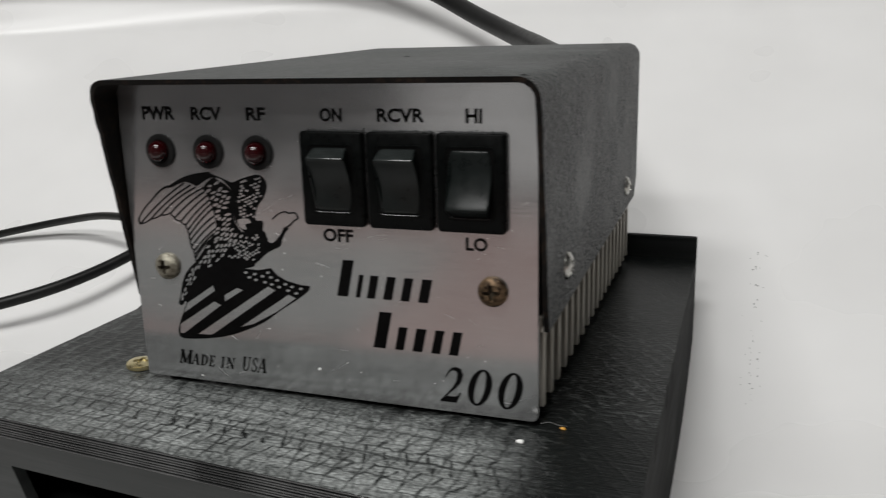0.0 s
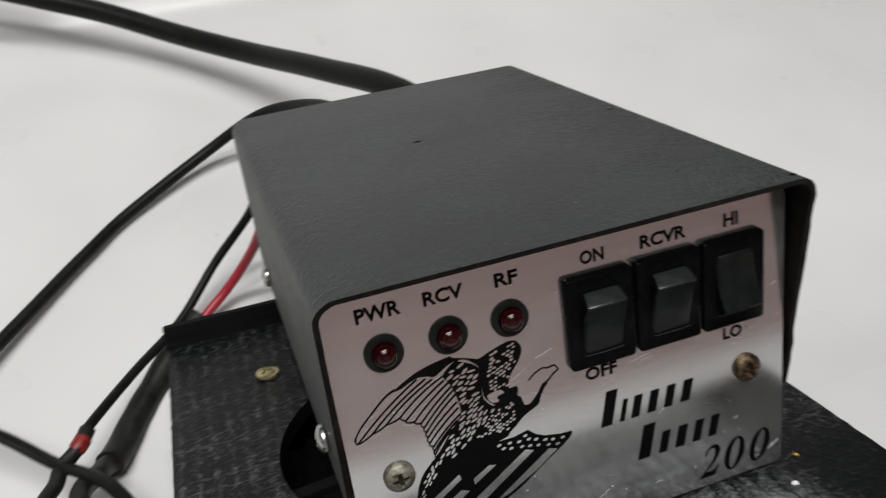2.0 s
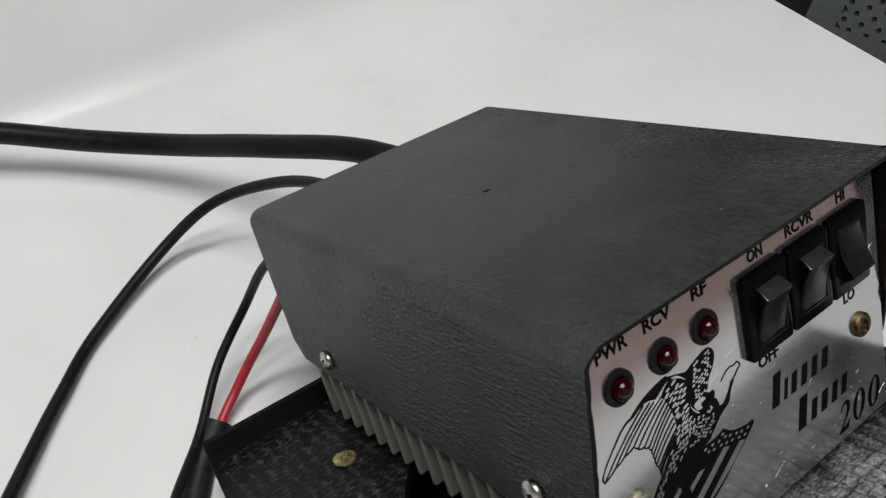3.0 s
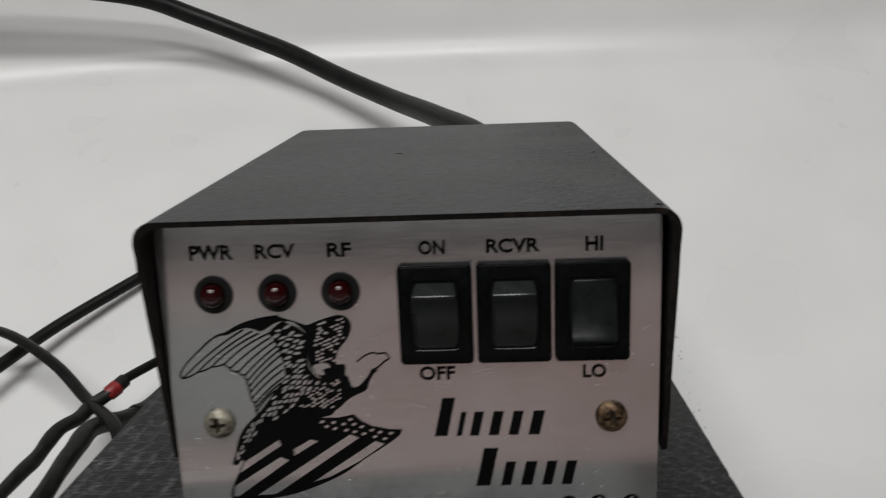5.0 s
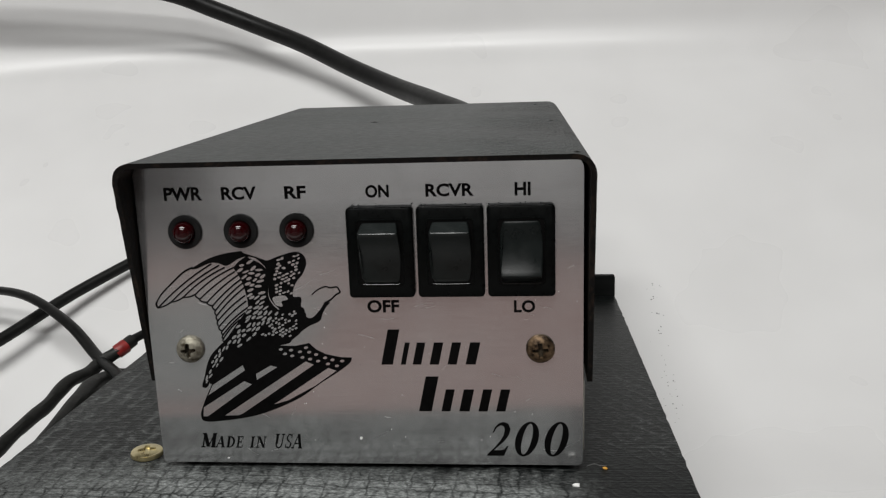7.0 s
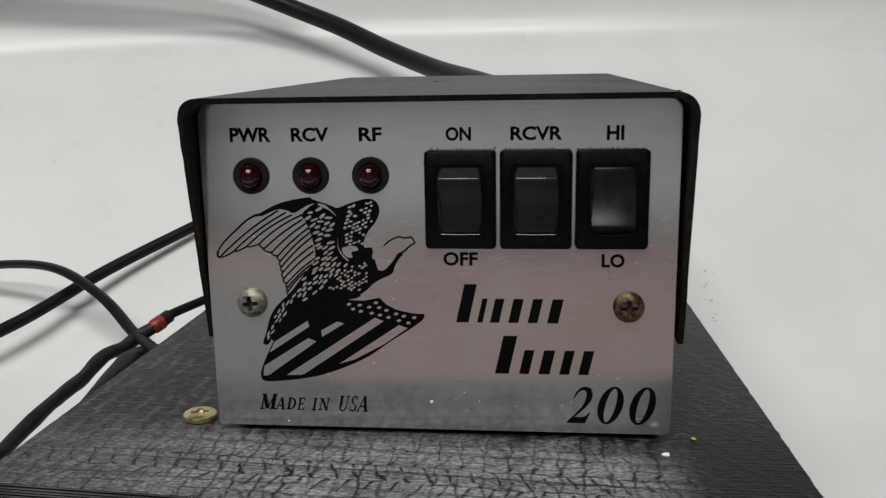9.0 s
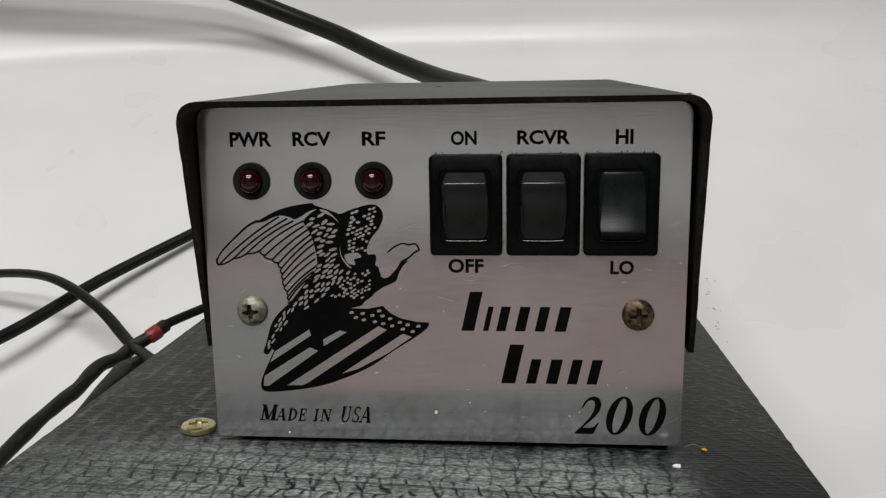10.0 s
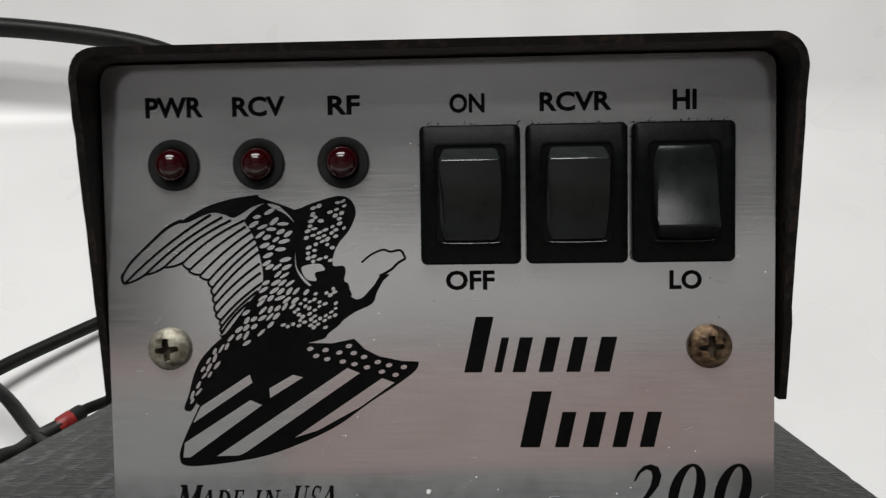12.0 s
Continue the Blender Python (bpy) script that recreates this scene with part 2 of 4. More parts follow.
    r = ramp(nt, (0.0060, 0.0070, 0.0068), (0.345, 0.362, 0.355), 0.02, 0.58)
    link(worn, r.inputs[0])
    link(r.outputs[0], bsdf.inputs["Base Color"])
    link(spread(worn, 0.0, 0.5, 0.34, 0.60), bsdf.inputs["Roughness"])
    bsdf.inputs["Specular IOR Level"].default_value = 0.11
    height = math_node("ADD", math_node("MULTIPLY", strands, 0.6), math_node("MULTIPLY", scuffs, 0.5))
    height = math_node("ADD", math_node("SUBTRACT", height, math_node("MULTIPLY", math_node("MULTIPLY", cut, front), 1.1)), math_node("MULTIPLY", net, 0.6))
    bp = n.new("ShaderNodeBump")
    bp.inputs["Strength"].default_value, bp.inputs["Distance"].default_value = 0.7, 0.00030
    link(height, bp.inputs["Height"])
    link(bp.outputs[0], bsdf.inputs["Normal"])
    return m


def brushed_metal(name):
    """Aluminium brushed sideways: a clear reflection under a wide soft sheen, with dull spots and short scratches."""
    m = material(name, (0.525, 0.525, 0.528), (0.60, 0.60, 0.60), 0.15, 1.0, scale=2200, stretch=(0.05, 1, 1), coarse=20, rough_vary=0.04,
                 bump=0.035, bump_scale=2600, bump_dist=0.0001)
    nt = m.node_tree
    n, link = nt.nodes, nt.links.new
    first = n["Principled BSDF"]
    soft = n.new("ShaderNodeBsdfPrincipled")
    soft.inputs["Metallic"].default_value, soft.inputs["Roughness"].default_value = 1.0, 0.80
    link(first.inputs["Base Color"].links[0].from_socket, soft.inputs["Base Color"])
    tc = n.new("ShaderNodeTexCoord")
    smudge = n.new("ShaderNodeTexNoise")
    smudge.inputs["Scale"].default_value, smudge.inputs["Detail"].default_value = 42, 6
    link(tc.outputs["Object"], smudge.inputs["Vector"])
    amount = n.new("ShaderNodeMapRange")
    amount.inputs["From Min"].default_value, amount.inputs["From Max"].default_value = 0.3, 0.7
    amount.inputs["To Min"].default_value, amount.inputs["To Max"].default_value = 0.05, 0.27
    link(smudge.outputs["Fac"], amount.inputs["Value"])
    mix = n.new("ShaderNodeMixShader")
    link(amount.outputs[0], mix.inputs[0])
    link(first.outputs[0], mix.inputs[1])
    link(soft.outputs[0], mix.inputs[2])
    link(mix.outputs[0], n["Material Output"].inputs["Surface"])
    return m


M_SHEET = material("white_sheet", (0.703, 0.697, 0.693), (0.752, 0.747, 0.743), 0.29, spec=0.38, scale=18, coarse=4, rough_vary=0.05, bump=0.10, bump_scale=9, detail=2, bump_dist=0.004)
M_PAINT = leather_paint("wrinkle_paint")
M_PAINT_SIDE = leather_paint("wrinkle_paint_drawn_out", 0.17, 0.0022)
M_EDGE = material("rusty_edge", (0.0022, 0.0019, 0.0017), (0.034, 0.021, 0.014), 0.6, spec=0.15, span=(0.50, 0.76), scale=900, coarse=140, bump=0.3)
M_INSIDE = material("cover_inside", (0.003, 0.0028, 0.0025), (0.026, 0.017, 0.011), 0.6, spec=0.12, scale=800, coarse=70, span=(0.46, 0.76), bump=0.3)
M_PANEL = brushed_metal("brushed_aluminium")
M_INK = material("black_ink", (0.002, 0.002, 0.002), (0.004, 0.004, 0.004), 0.4, scale=800, spec=0.05)
M_BLACK = material("black_switch_plastic", (0.0014, 0.0016, 0.0016), (0.0030, 0.0036, 0.0035), 0.30, spec=0.06, scale=500, coarse=80, bump=0.05, bump_scale=2500, rough_vary=0.08)
M_ROCKER = material("rocker_plastic", (0.0040, 0.0054, 0.0052), (0.0080, 0.0102, 0.0098), 0.30, spec=0.20, scale=300, coarse=70, bump=0.05, bump_scale=2500, rough_vary=0.08)
# Paler, glossier rocker plastic with the light on its edges put into the colour.
M_LIT_EDGE = material("lit_switch_edge", (0.012, 0.0145, 0.0142), (0.020, 0.0235, 0.0230), 0.24, spec=0.55, scale=300, coarse=70, bump=0.05, bump_scale=2500, rough_vary=0.06)
M_RUBBER = material("dark_rubber", (0.008, 0.008, 0.008), (0.014, 0.014, 0.014), 0.5, spec=0.10, scale=600, bump=0.1)
M_FOOT = material("brown_rubber", (0.014, 0.010, 0.007), (0.035, 0.025, 0.016), 0.6, spec=0.2, scale=600, coarse=120, bump=0.1)
M_LENS = material("dark_red_lens", (0.010, 0.0002, 0.0006), (0.019, 0.0005, 0.0011), 0.12, spec=0.4, scale=90, rough_vary=0.03)
M_NICKEL = material("tarnished_screw", (0.06, 0.048, 0.03), (0.34, 0.32, 0.26), 0.52, 0.7, span=(0.40, 0.62), scale=700, coarse=220, bump=0.5, bump_scale=1100)
M_RUST = material("rusty_screw", (0.022, 0.013, 0.007), (0.22, 0.145, 0.085), 0.5, 0.8, span=(0.40, 0.62), scale=700, coarse=260, bump=0.6, bump_scale=1100)
M_STEEL = material("bright_screw", (0.36, 0.35, 0.32), (0.56, 0.55, 0.52), 0.26, 1.0, scale=300)
M_BRASS = material("brass_screw", (0.40, 0.335, 0.17), (0.66, 0.58, 0.35), 0.34, 0.9, scale=400, coarse=100, bump=0.15)
# Cross recess, a darker brown than the screw head.
M_RECESS = material("dark_screw_recess", (0.012, 0.009, 0.006), (0.07, 0.052, 0.03), 0.6, 0.3, scale=700, coarse=200, spec=0.3)
M_FIN = material("dull_fin_metal", (0.30, 0.28, 0.24), (0.46, 0.44, 0.39), 0.45, 0.55, scale=250, stretch=(1, 1, 0.2), coarse=60)
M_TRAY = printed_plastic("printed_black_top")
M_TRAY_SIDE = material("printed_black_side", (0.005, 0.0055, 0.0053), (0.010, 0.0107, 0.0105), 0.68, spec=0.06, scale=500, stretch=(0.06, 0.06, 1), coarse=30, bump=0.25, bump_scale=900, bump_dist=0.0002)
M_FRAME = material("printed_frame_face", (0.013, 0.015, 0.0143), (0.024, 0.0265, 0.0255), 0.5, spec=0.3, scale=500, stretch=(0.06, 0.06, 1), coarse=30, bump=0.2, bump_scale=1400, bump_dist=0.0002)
# Lamp glint on the print ridges is partly put into this paler colour.
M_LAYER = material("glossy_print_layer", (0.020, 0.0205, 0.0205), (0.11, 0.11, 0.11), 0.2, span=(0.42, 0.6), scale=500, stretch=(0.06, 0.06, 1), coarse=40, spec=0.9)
M_CABLE = material("black_cable", (0.005, 0.005, 0.005), (0.011, 0.011, 0.0105), 0.42, spec=0.16, scale=260, coarse=40, bump=0.06, rough_vary=0.08)
M_SLEEVE = material("heat_shrink", (0.006, 0.006, 0.0055), (0.018, 0.018, 0.0165), 0.5, spec=0.25, scale=350, coarse=90, bump=0.5, bump_scale=260)
M_RED = material("red_wire", (0.32, 0.015, 0.028), (0.43, 0.024, 0.040), 0.4, scale=260)
M_ORANGE = material("red_tape", (0.17, 0.010, 0.010), (0.30, 0.018, 0.015), 0.5, scale=400)
M_BROWN = material("brown_tape", (0.06, 0.018, 0.010), (0.14, 0.045, 0.022), 0.5, scale=400)
M_DIRT = material("grey_dirt", (0.15, 0.15, 0.15), (0.34, 0.34, 0.335), 0.8, scale=900)
M_SCRATCH = material("fresh_scratch", (0.62, 0.62, 0.62), (0.70, 0.70, 0.70), 0.4, 1.0, scale=900)
M_WHITE = material("white_crumb", (0.78, 0.78, 0.76), (0.86, 0.86, 0.84), 0.6, scale=900)
M_AMBER = material("amber_crumb", (0.55, 0.26, 0.03), (0.70, 0.36, 0.05), 0.5, scale=900)
M_CASE = material("grey_case_paint", (0.050, 0.060, 0.059), (0.068, 0.079, 0.078), 0.42, scale=300, coarse=12, bump=0.08)
M_DARK = material("dark_inside", (0.006, 0.006, 0.006), (0.012, 0.011, 0.010), 0.7, scale=120)
M_DESK = material("reddish_desk_laminate", (0.225, 0.150, 0.138), (0.285, 0.197, 0.183), 0.45, scale=60, stretch=(0.12, 1, 1), coarse=4)
M_CARD = material("dark_card", (0.12, 0.123, 0.12), (0.17, 0.174, 0.17), 0.6, scale=300, coarse=10, bump=0.2)
M_WALL = material("plain_wall_paint", (0.25, 0.247, 0.247), (0.29, 0.287, 0.287), 0.8, scale=40, coarse=1.5)
M_REFLECTOR = material("pale_reflector_paint", (0.68, 0.67, 0.67), (0.74, 0.73, 0.73), 0.6, scale=40, coarse=1.5)
M_UPPER = material("dark_wall_paint", (0.10, 0.099, 0.10), (0.14, 0.138, 0.14), 0.8, scale=40, coarse=1.5)
M_CEIL = material("ceiling_paint", (0.40, 0.40, 0.39), (0.46, 0.46, 0.45), 0.85, scale=40, coarse=1.5)
M_FLOOR = material("floor_vinyl", (0.42, 0.42, 0.416), (0.48, 0.48, 0.476), 0.5, scale=30, coarse=2)

# ---- building helpers ----


def part(name, bm, mat, parent=None, label="", smooth=False):
    """Links a bmesh as one mesh object; mat may be a list of materials."""
    bmesh.ops.recalc_face_normals(bm, faces=bm.faces)
    me = bpy.data.meshes.new(name)
    bm.to_mesh(me)
    bm.free()
    for one in mat if isinstance(mat, list) else [mat]:
        me.materials.append(one)
    if smooth:
        for p in me.polygons:
            p.use_smooth = True
        me.set_sharp_from_angle(angle=radians(38))
    ob = new(name, me)
    if parent:
        ob.parent = parent
    if label:
        ob["label"] = label
    return ob


def share(name, ob, m, parent):
    """Another object on the same mesh."""
    o = new(name, ob.data)
    o.parent, o.matrix_basis = parent, m
    return o


def root(name, m=None):
    ob = new(name)
    ob.empty_display_size = 0.01
    if m:
        ob.matrix_basis = m
    return ob


def add_box(bm, x0, x1, y0, y1, z0, z1, bevel=0.0, segments=2):
    """A box in millimetres."""
    got = bmesh.ops.create_cube(bm, size=1)["verts"]
    for v in got:
        v.co = Vector((x0 + (v.co.x + 0.5) * (x1 - x0), y0 + (v.co.y + 0.5) * (y1 - y0), z0 + (v.co.z + 0.5) * (z1 - z0))) * MM
    if bevel:
        edges = list({e for v in got for e in v.link_edges})
        bmesh.ops.bevel(bm, geom=edges, offset=bevel * MM, segments=segments, affect="EDGES", profile=0.5)
    return bm


def add_prism(bm, outline, d0, d1, axes="xz"):
    """A polygon in millimetres, drawn in two axes and given depth from d0 to d1 along the third."""
    third = ({0, 1, 2} - {"xyz".index(a) for a in axes}).pop()
    ia, ib = ("xyz".index(a) for a in axes)
    rings = []
    for d in (d0, d1):
        ring = []
        for a, b in outline:
            co = [0, 0, 0]
            co[ia], co[ib], co[third] = a * MM, b * MM, d * MM
            ring.append(bm.verts.new(co))
        rings.append(ring)
    k = len(outline)
    for tri in tessellate_polygon([[Vector((a, b, 0)) for a, b in outline]]):
        for ring in rings:
            bm.faces.new([ring[i] for i in tri])
    return [bm.faces.new((rings[0][i], rings[0][(i + 1) % k], rings[1][(i + 1) % k], rings[1][i])) for i in range(k)]


def smooth_loop(points, steps=6, closed=True):
    """A Catmull-Rom line through a few points."""
    pts = [Vector(p) for p in points]
    k = len(pts)
    out = []
    for i in range(k if closed else k - 1):
        if closed:
            p0, p1, p2, p3 = pts[i - 1], pts[i], pts[(i + 1) % k], pts[(i + 2) % k]
        else:
            p0, p1, p2, p3 = pts[max(i - 1, 0)], pts[i], pts[i + 1], pts[min(i + 2, k - 1)]
        for s in range(steps):
            t = s / steps
            out.append(0.5 * (2 * p1 + (p2 - p0) * t + (2 * p0 - 5 * p1 + 4 * p2 - p3) * t * t + (3 * p1 - p0 - 3 * p2 + p3) * t ** 3))
    if not closed:
        out.append(pts[-1])
    return out


def round_rect(x0, x1, z0, z1, r, steps=6):
    out = []
    for cx, cz, a0 in ((x1 - r, z1 - r, 0), (x0 + r, z1 - r, 90), (x0 + r, z0 + r, 180), (x1 - r, z0 + r, 270)):
        for i in range(steps + 1):
            a = radians(a0 + 90 * i / steps)
            out.append((cx + r * math.cos(a), cz + r * math.sin(a)))
    return out


def add_lathe(bm, profile, steps=32, centre=(0, 0, 0), axis="y"):
    """Turns (radius, out) pairs in millimetres round an axis; out is towards -y for axis y, +z for axis z, +x for x."""
    rings = []
    for r, h in profile:
        ring = []
        for i in range(steps):
            a = 2 * math.pi * i / steps
            c, s = r * math.cos(a), r * math.sin(a)
            co = {"y": (c, -h, s), "z": (c, s, h), "x": (h, c, s)}[axis]
            ring.append(bm.verts.new((Vector(co) + Vector(centre)) * MM))
        rings.append(ring)
    for a, b in zip(rings, rings[1:]):
        for i in range(steps):
            bm.faces.new((a[i], a[(i + 1) % steps], b[(i + 1) % steps], b[i]))
    for ring in (rings[0], rings[-1]):
        bm.faces.new(ring)
    return bm


def add_tube(bm, points, radius, steps=6, sides=14, uneven=0.0, flat=1.0):
    """A cable through points in millimetres. radius may be a pair, for a taper; uneven: lumps; flat: width over height."""
    line = smooth_loop(points, steps, closed=False)
    r0, r1 = radius if isinstance(radius, tuple) else (radius, radius)
    rings, last = [], Vector((0.3, 0.2, 1)).normalized()
    for i, p in enumerate(line):
        ahead = (line[min(i + 1, len(line) - 1)] - line[max(i - 1, 0)]).normalized()
        last = (last - ahead * last.dot(ahead)).normalized()
        other = ahead.cross(last)
        f = i / (len(line) - 1)
        r = r0 + (r1 - r0) * f
        ring = []
        for s in range(sides):
            a = 2 * math.pi * s / sides
            k = r * (1 + uneven * noise.noise(Vector((p.x * 0.12 + 3, p.y * 0.12, s * 0.25))))
            ring.append(bm.verts.new((p + last * math.cos(a) * k / flat + other * math.sin(a) * k * flat) * MM))
        rings.append(ring)
    for a, b in zip(rings, rings[1:]):
        for s in range(sides):
            bm.faces.new((a[s], a[(s + 1) % sides], b[(s + 1) % sides], b[s]))
    bm.faces.new(rings[0])
    bm.faces.new(rings[-1])
    return bm


def screw_head(bm, radius, height, dome, m, slot=0.55, rings=20, around=72, thin=1.0):
    """A round head with a pressed cross recess, standing on local z = 0; m places it."""
    grid, sunk = [], set()
    for i in range(1, rings + 1):
        f = i / rings
        ring = []
        for j in range(around):
            a = 2 * math.pi * j / around
            x, y = f * math.cos(a), f * math.sin(a)
            h = height * (1 - dome * f ** 2.6) if f < 0.999 else height * 0.25
            arm = 0.52
            w = 0.13 * thin * (1.3 - 0.7 * f)
            inside = (abs(x) < w and abs(y) < arm) or (abs(y) < w and abs(x) < arm)
            if inside:
                h -= height * slot * (1.2 - f)
            ring.append(bm.verts.new(m @ (Vector((x * radius, y * radius, h)) * MM)))
            if inside:
                sunk.add(ring[-1])
        grid.append(ring)
    mid = bm.verts.new(m @ Vector((0, 0, height * (1 - slot * 1.2) * MM)))
    base = [bm.verts.new(m @ (Vector((radius * math.cos(2 * math.pi * j / around), radius * math.sin(2 * math.pi * j / around), 0)) * MM)) for j in range(around)]
    for j in range(around):
        k = (j + 1) % around
        bm.faces.new((mid, grid[0][j], grid[0][k])).material_index = 1
        for a, b in zip(grid, grid[1:]):
            ring = (a[j], b[j], b[k], a[k])
            bm.faces.new(ring).material_index = int(sum(v in sunk for v in ring) > 2)
        bm.faces.new((grid[-1][j], base[j], base[k], grid[-1][k]))
    bm.faces.new(base)
    return bm


def writing(name, text, x0, x1, z0, z1, parent, weight=0.0):
    """A line of text, fitted between x0 and x1 and z0 and z1 on the front panel, in millimetres."""
    cu = bpy.data.curves.new(name, "FONT")
    cu.body, cu.offset, cu.extrude, cu.resolution_u = text, weight, 0.02, 3
    tmp = new(name + "_line", cu)
    me = bpy.data.meshes.new_from_object(tmp.evaluated_get(bpy.context.evaluated_depsgraph_get()))
    bpy.data.objects.remove(tmp)
    co = np.array([v.co for v in me.vertices])
    lo, hi = co.min(0), co.max(0)
    for v in me.vertices:
        fx, fz = (v.co.x - lo[0]) / (hi[0] - lo[0]), (v.co.y - lo[1]) / (hi[1] - lo[1])
        v.co = Vector((x0 + fx * (x1 - x0), -0.05 - 0.04 * (v.co.z > 0), z0 + fz * (z1 - z0))) * MM
    me.materials.clear()
    me.materials.append(M_INK)
    ob = new(name, me)
    ob.parent = parent
    return ob


# ---- room ----
def slab(name, x0, x1, y0, y1, z0, z1, mat, category):
    bm = bmesh.new()
    add_box(bm, x0 * 1000, x1 * 1000, y0 * 1000, y1 * 1000, z0 * 1000, z1 * 1000)
    return tagged(part(name, bm, mat), "", category, kind="structure")


FLOOR = -0.80
slab("floor", -2.0, 2.2, -2.2, 1.8, FLOOR - 0.1, FLOOR, M_FLOOR, "floor")
slab("ceiling", -2.0, 2.2, -2.2, 1.8, CEILING, CEILING + 0.1, M_CEIL, "ceiling")
slab("wall_north", -2.1, 2.3, 1.8, 1.9, FLOOR, CEILING, M_WALL, "wall")
# Unseen wall, darker than the others to dim the panel's reflection.
slab("wall_south", -2.1, 2.3, -2.3, -2.2, FLOOR, CEILING, M_UPPER, "wall")
# Unseen pale board, added to brighten a band of the panel's reflection.
slab("pale_reflector", -0.85, 2.19, -2.199, -2.18, -0.34, 0.0, M_REFLECTOR, "wall panelling")
slab("wall_west", -2.1, -2.0, -2.2, 1.8, FLOOR, CEILING, M_WALL, "wall")
slab("wall_east", 2.2, 2.3, -2.2, 1.8, FLOOR, CEILING, M_WALL, "wall")

# desk
DESK_TOP = -48.2
desk = root("desk")
bm = bmesh.new()
# Its red and forward reach are added for the pink in the panel's reflection.
add_box(bm, -900, 1000, -440, 620, DESK_TOP - 28, DESK_TOP, 2)
part("desktop", bm, M_DESK, desk)
bm = bmesh.new()
add_box(bm, -25, 25, -25, 25, FLOOR * 1000, DESK_TOP - 28, 2)
leg = part("leg", bm, M_DARK, desk)
leg.matrix_basis = pose(-0.85, -0.39, 0)
for x, y in ((0.95, -0.39), (-0.85, 0.57), (0.95, 0.57)):
    share("leg", leg, pose(x, y, 0), desk)
tagged(desk, "reddish laminate desk under the white sheet", "desk")

# dark card added on the desk before the sheet, to darken the panel's reflection
bm = bmesh.new()
add_box(bm, -430, -74, -330, -152, DESK_TOP + 0.05, DESK_TOP + 2.0, 0.6)
tagged(part("dark_reflection_card", bm, M_CARD), "unseen dark grey card added to darken the panel's reflection", "desk mat")

# white sheet, laid flat and curving up behind
TABLE, BEND_Y, BEND_R, RISE = -46.0, 84.0, 170.0, 31.0
FOOT_Y, FOOT_Z = BEND_Y + BEND_R * math.sin(radians(RISE)), TABLE + BEND_R * (1 - math.cos(radians(RISE)))
TURN_Y, TURN_R = 356.0, 40.0


def sheet_z(y):
    """Height of the sheet's face over a place y, in millimetres, as far as the slope goes."""
    if y < BEND_Y:
        return TABLE
    if y < FOOT_Y:
        return TABLE + BEND_R - math.sqrt(BEND_R ** 2 - (y - BEND_Y) ** 2)
    return FOOT_Z + (y - FOOT_Y) * math.tan(radians(RISE))


def ease(t):
    t = min(1, max(0, t))
    return t * t * (3 - 2 * t)


def sheet_bow(x, z):
    """How far the steep part comes forward towards the sheet's end."""
    return -110 * ease((-150 - x) / 330) * ease(z / 110)


def sheet_profile():
    """Flat, then a wide bend, a slope, a tight bend and a steep part."""
    rows = [(y, TABLE) for y in range(-116, 84, 25)]
    rows += [(y, sheet_z(y)) for y in (84 + 87.5 * i / 16 for i in range(17))]
    rows += [(y, sheet_z(y)) for y in (FOOT_Y + (TURN_Y - FOOT_Y) * i / 10 for i in range(1, 11))]
    y0, z0 = rows[-1]
    for i in range(1, 21):
        a = radians(RISE + (87 - RISE) * i / 20)
        rows.append((y0 + TURN_R * (math.sin(a) - math.sin(radians(RISE))), z0 + TURN_R * (math.cos(radians(RISE)) - math.cos(a))))
    y0, z0 = rows[-1]
    return rows + [(y0 + 2 * i, z0 + 40 * i) for i in range(1, 8)]


bm = bmesh.new()
grid = []
for y, z in sheet_profile():
    right = 383
    left = -640
    xs = [left + (right - left) * i / 60 for i in range(61)]
    grid.append([bm.verts.new(Vector((x, y + sheet_bow(x, z), z)) * MM) for x in xs])
for a, b in zip(grid, grid[1:]):
    for i in range(60):
        bm.faces.new((a[i], a[i + 1], b[i + 1], b[i]))
bmesh.ops.recalc_face_normals(bm, faces=bm.faces)
if sum(f.normal.z for f in bm.faces) < 0:
    bmesh.ops.reverse_faces(bm, faces=bm.faces)
bmesh.ops.solidify(bm, geom=bm.faces[:], thickness=2 * MM)
tagged(part("backdrop_sheet", bm, M_SHEET, smooth=True), "glossy white plastic sheet curving up behind the amplifier", "backdrop sheet")

# specks of dirt on the sheet
rng = random.Random(4)
bm = bmesh.new()
for i in range(56):
    y = 116 + 80 * rng.random()
    x = 93.5 + rng.choice((0, 3, 3, 6)) + rng.gauss(0, 0.7) + (y - 150) * 0.03
    if i > 48:
        x, y = rng.uniform(-80, -66), rng.uniform(220, 236)
    r = rng.choice((0.16, 0.2, 0.26, 0.42))
    up = Vector((0, sheet_z(y - 1) - sheet_z(y + 1), 2)).normalized()
    base = Vector((x, y, sheet_z(y)))
    side = up.cross(Vector((1, 0, 0))).normalized()
    ring = [base + up * 0.06 + (Vector((1, 0, 0)) * math.cos(k * 1.0472) + side * math.sin(k * 1.0472)) * r * rng.uniform(0.6, 1.2) for k in range(6)]
    top = bm.verts.new((base + up * 0.2) * MM)
    vs = [bm.verts.new(p * MM) for p in ring]
    for k in range(6):
        bm.faces.new((top, vs[k], vs[(k + 1) % 6]))
tagged(part("dirt_specks", bm, M_DIRT), "small grey dirt specks on the white sheet", "dirt", kind="stuff")

# ---- printed stand ----
stand = root("printed_stand")
CORNERS = [(-93, -28), (75, -40), (75, 153), (-93, 158)]


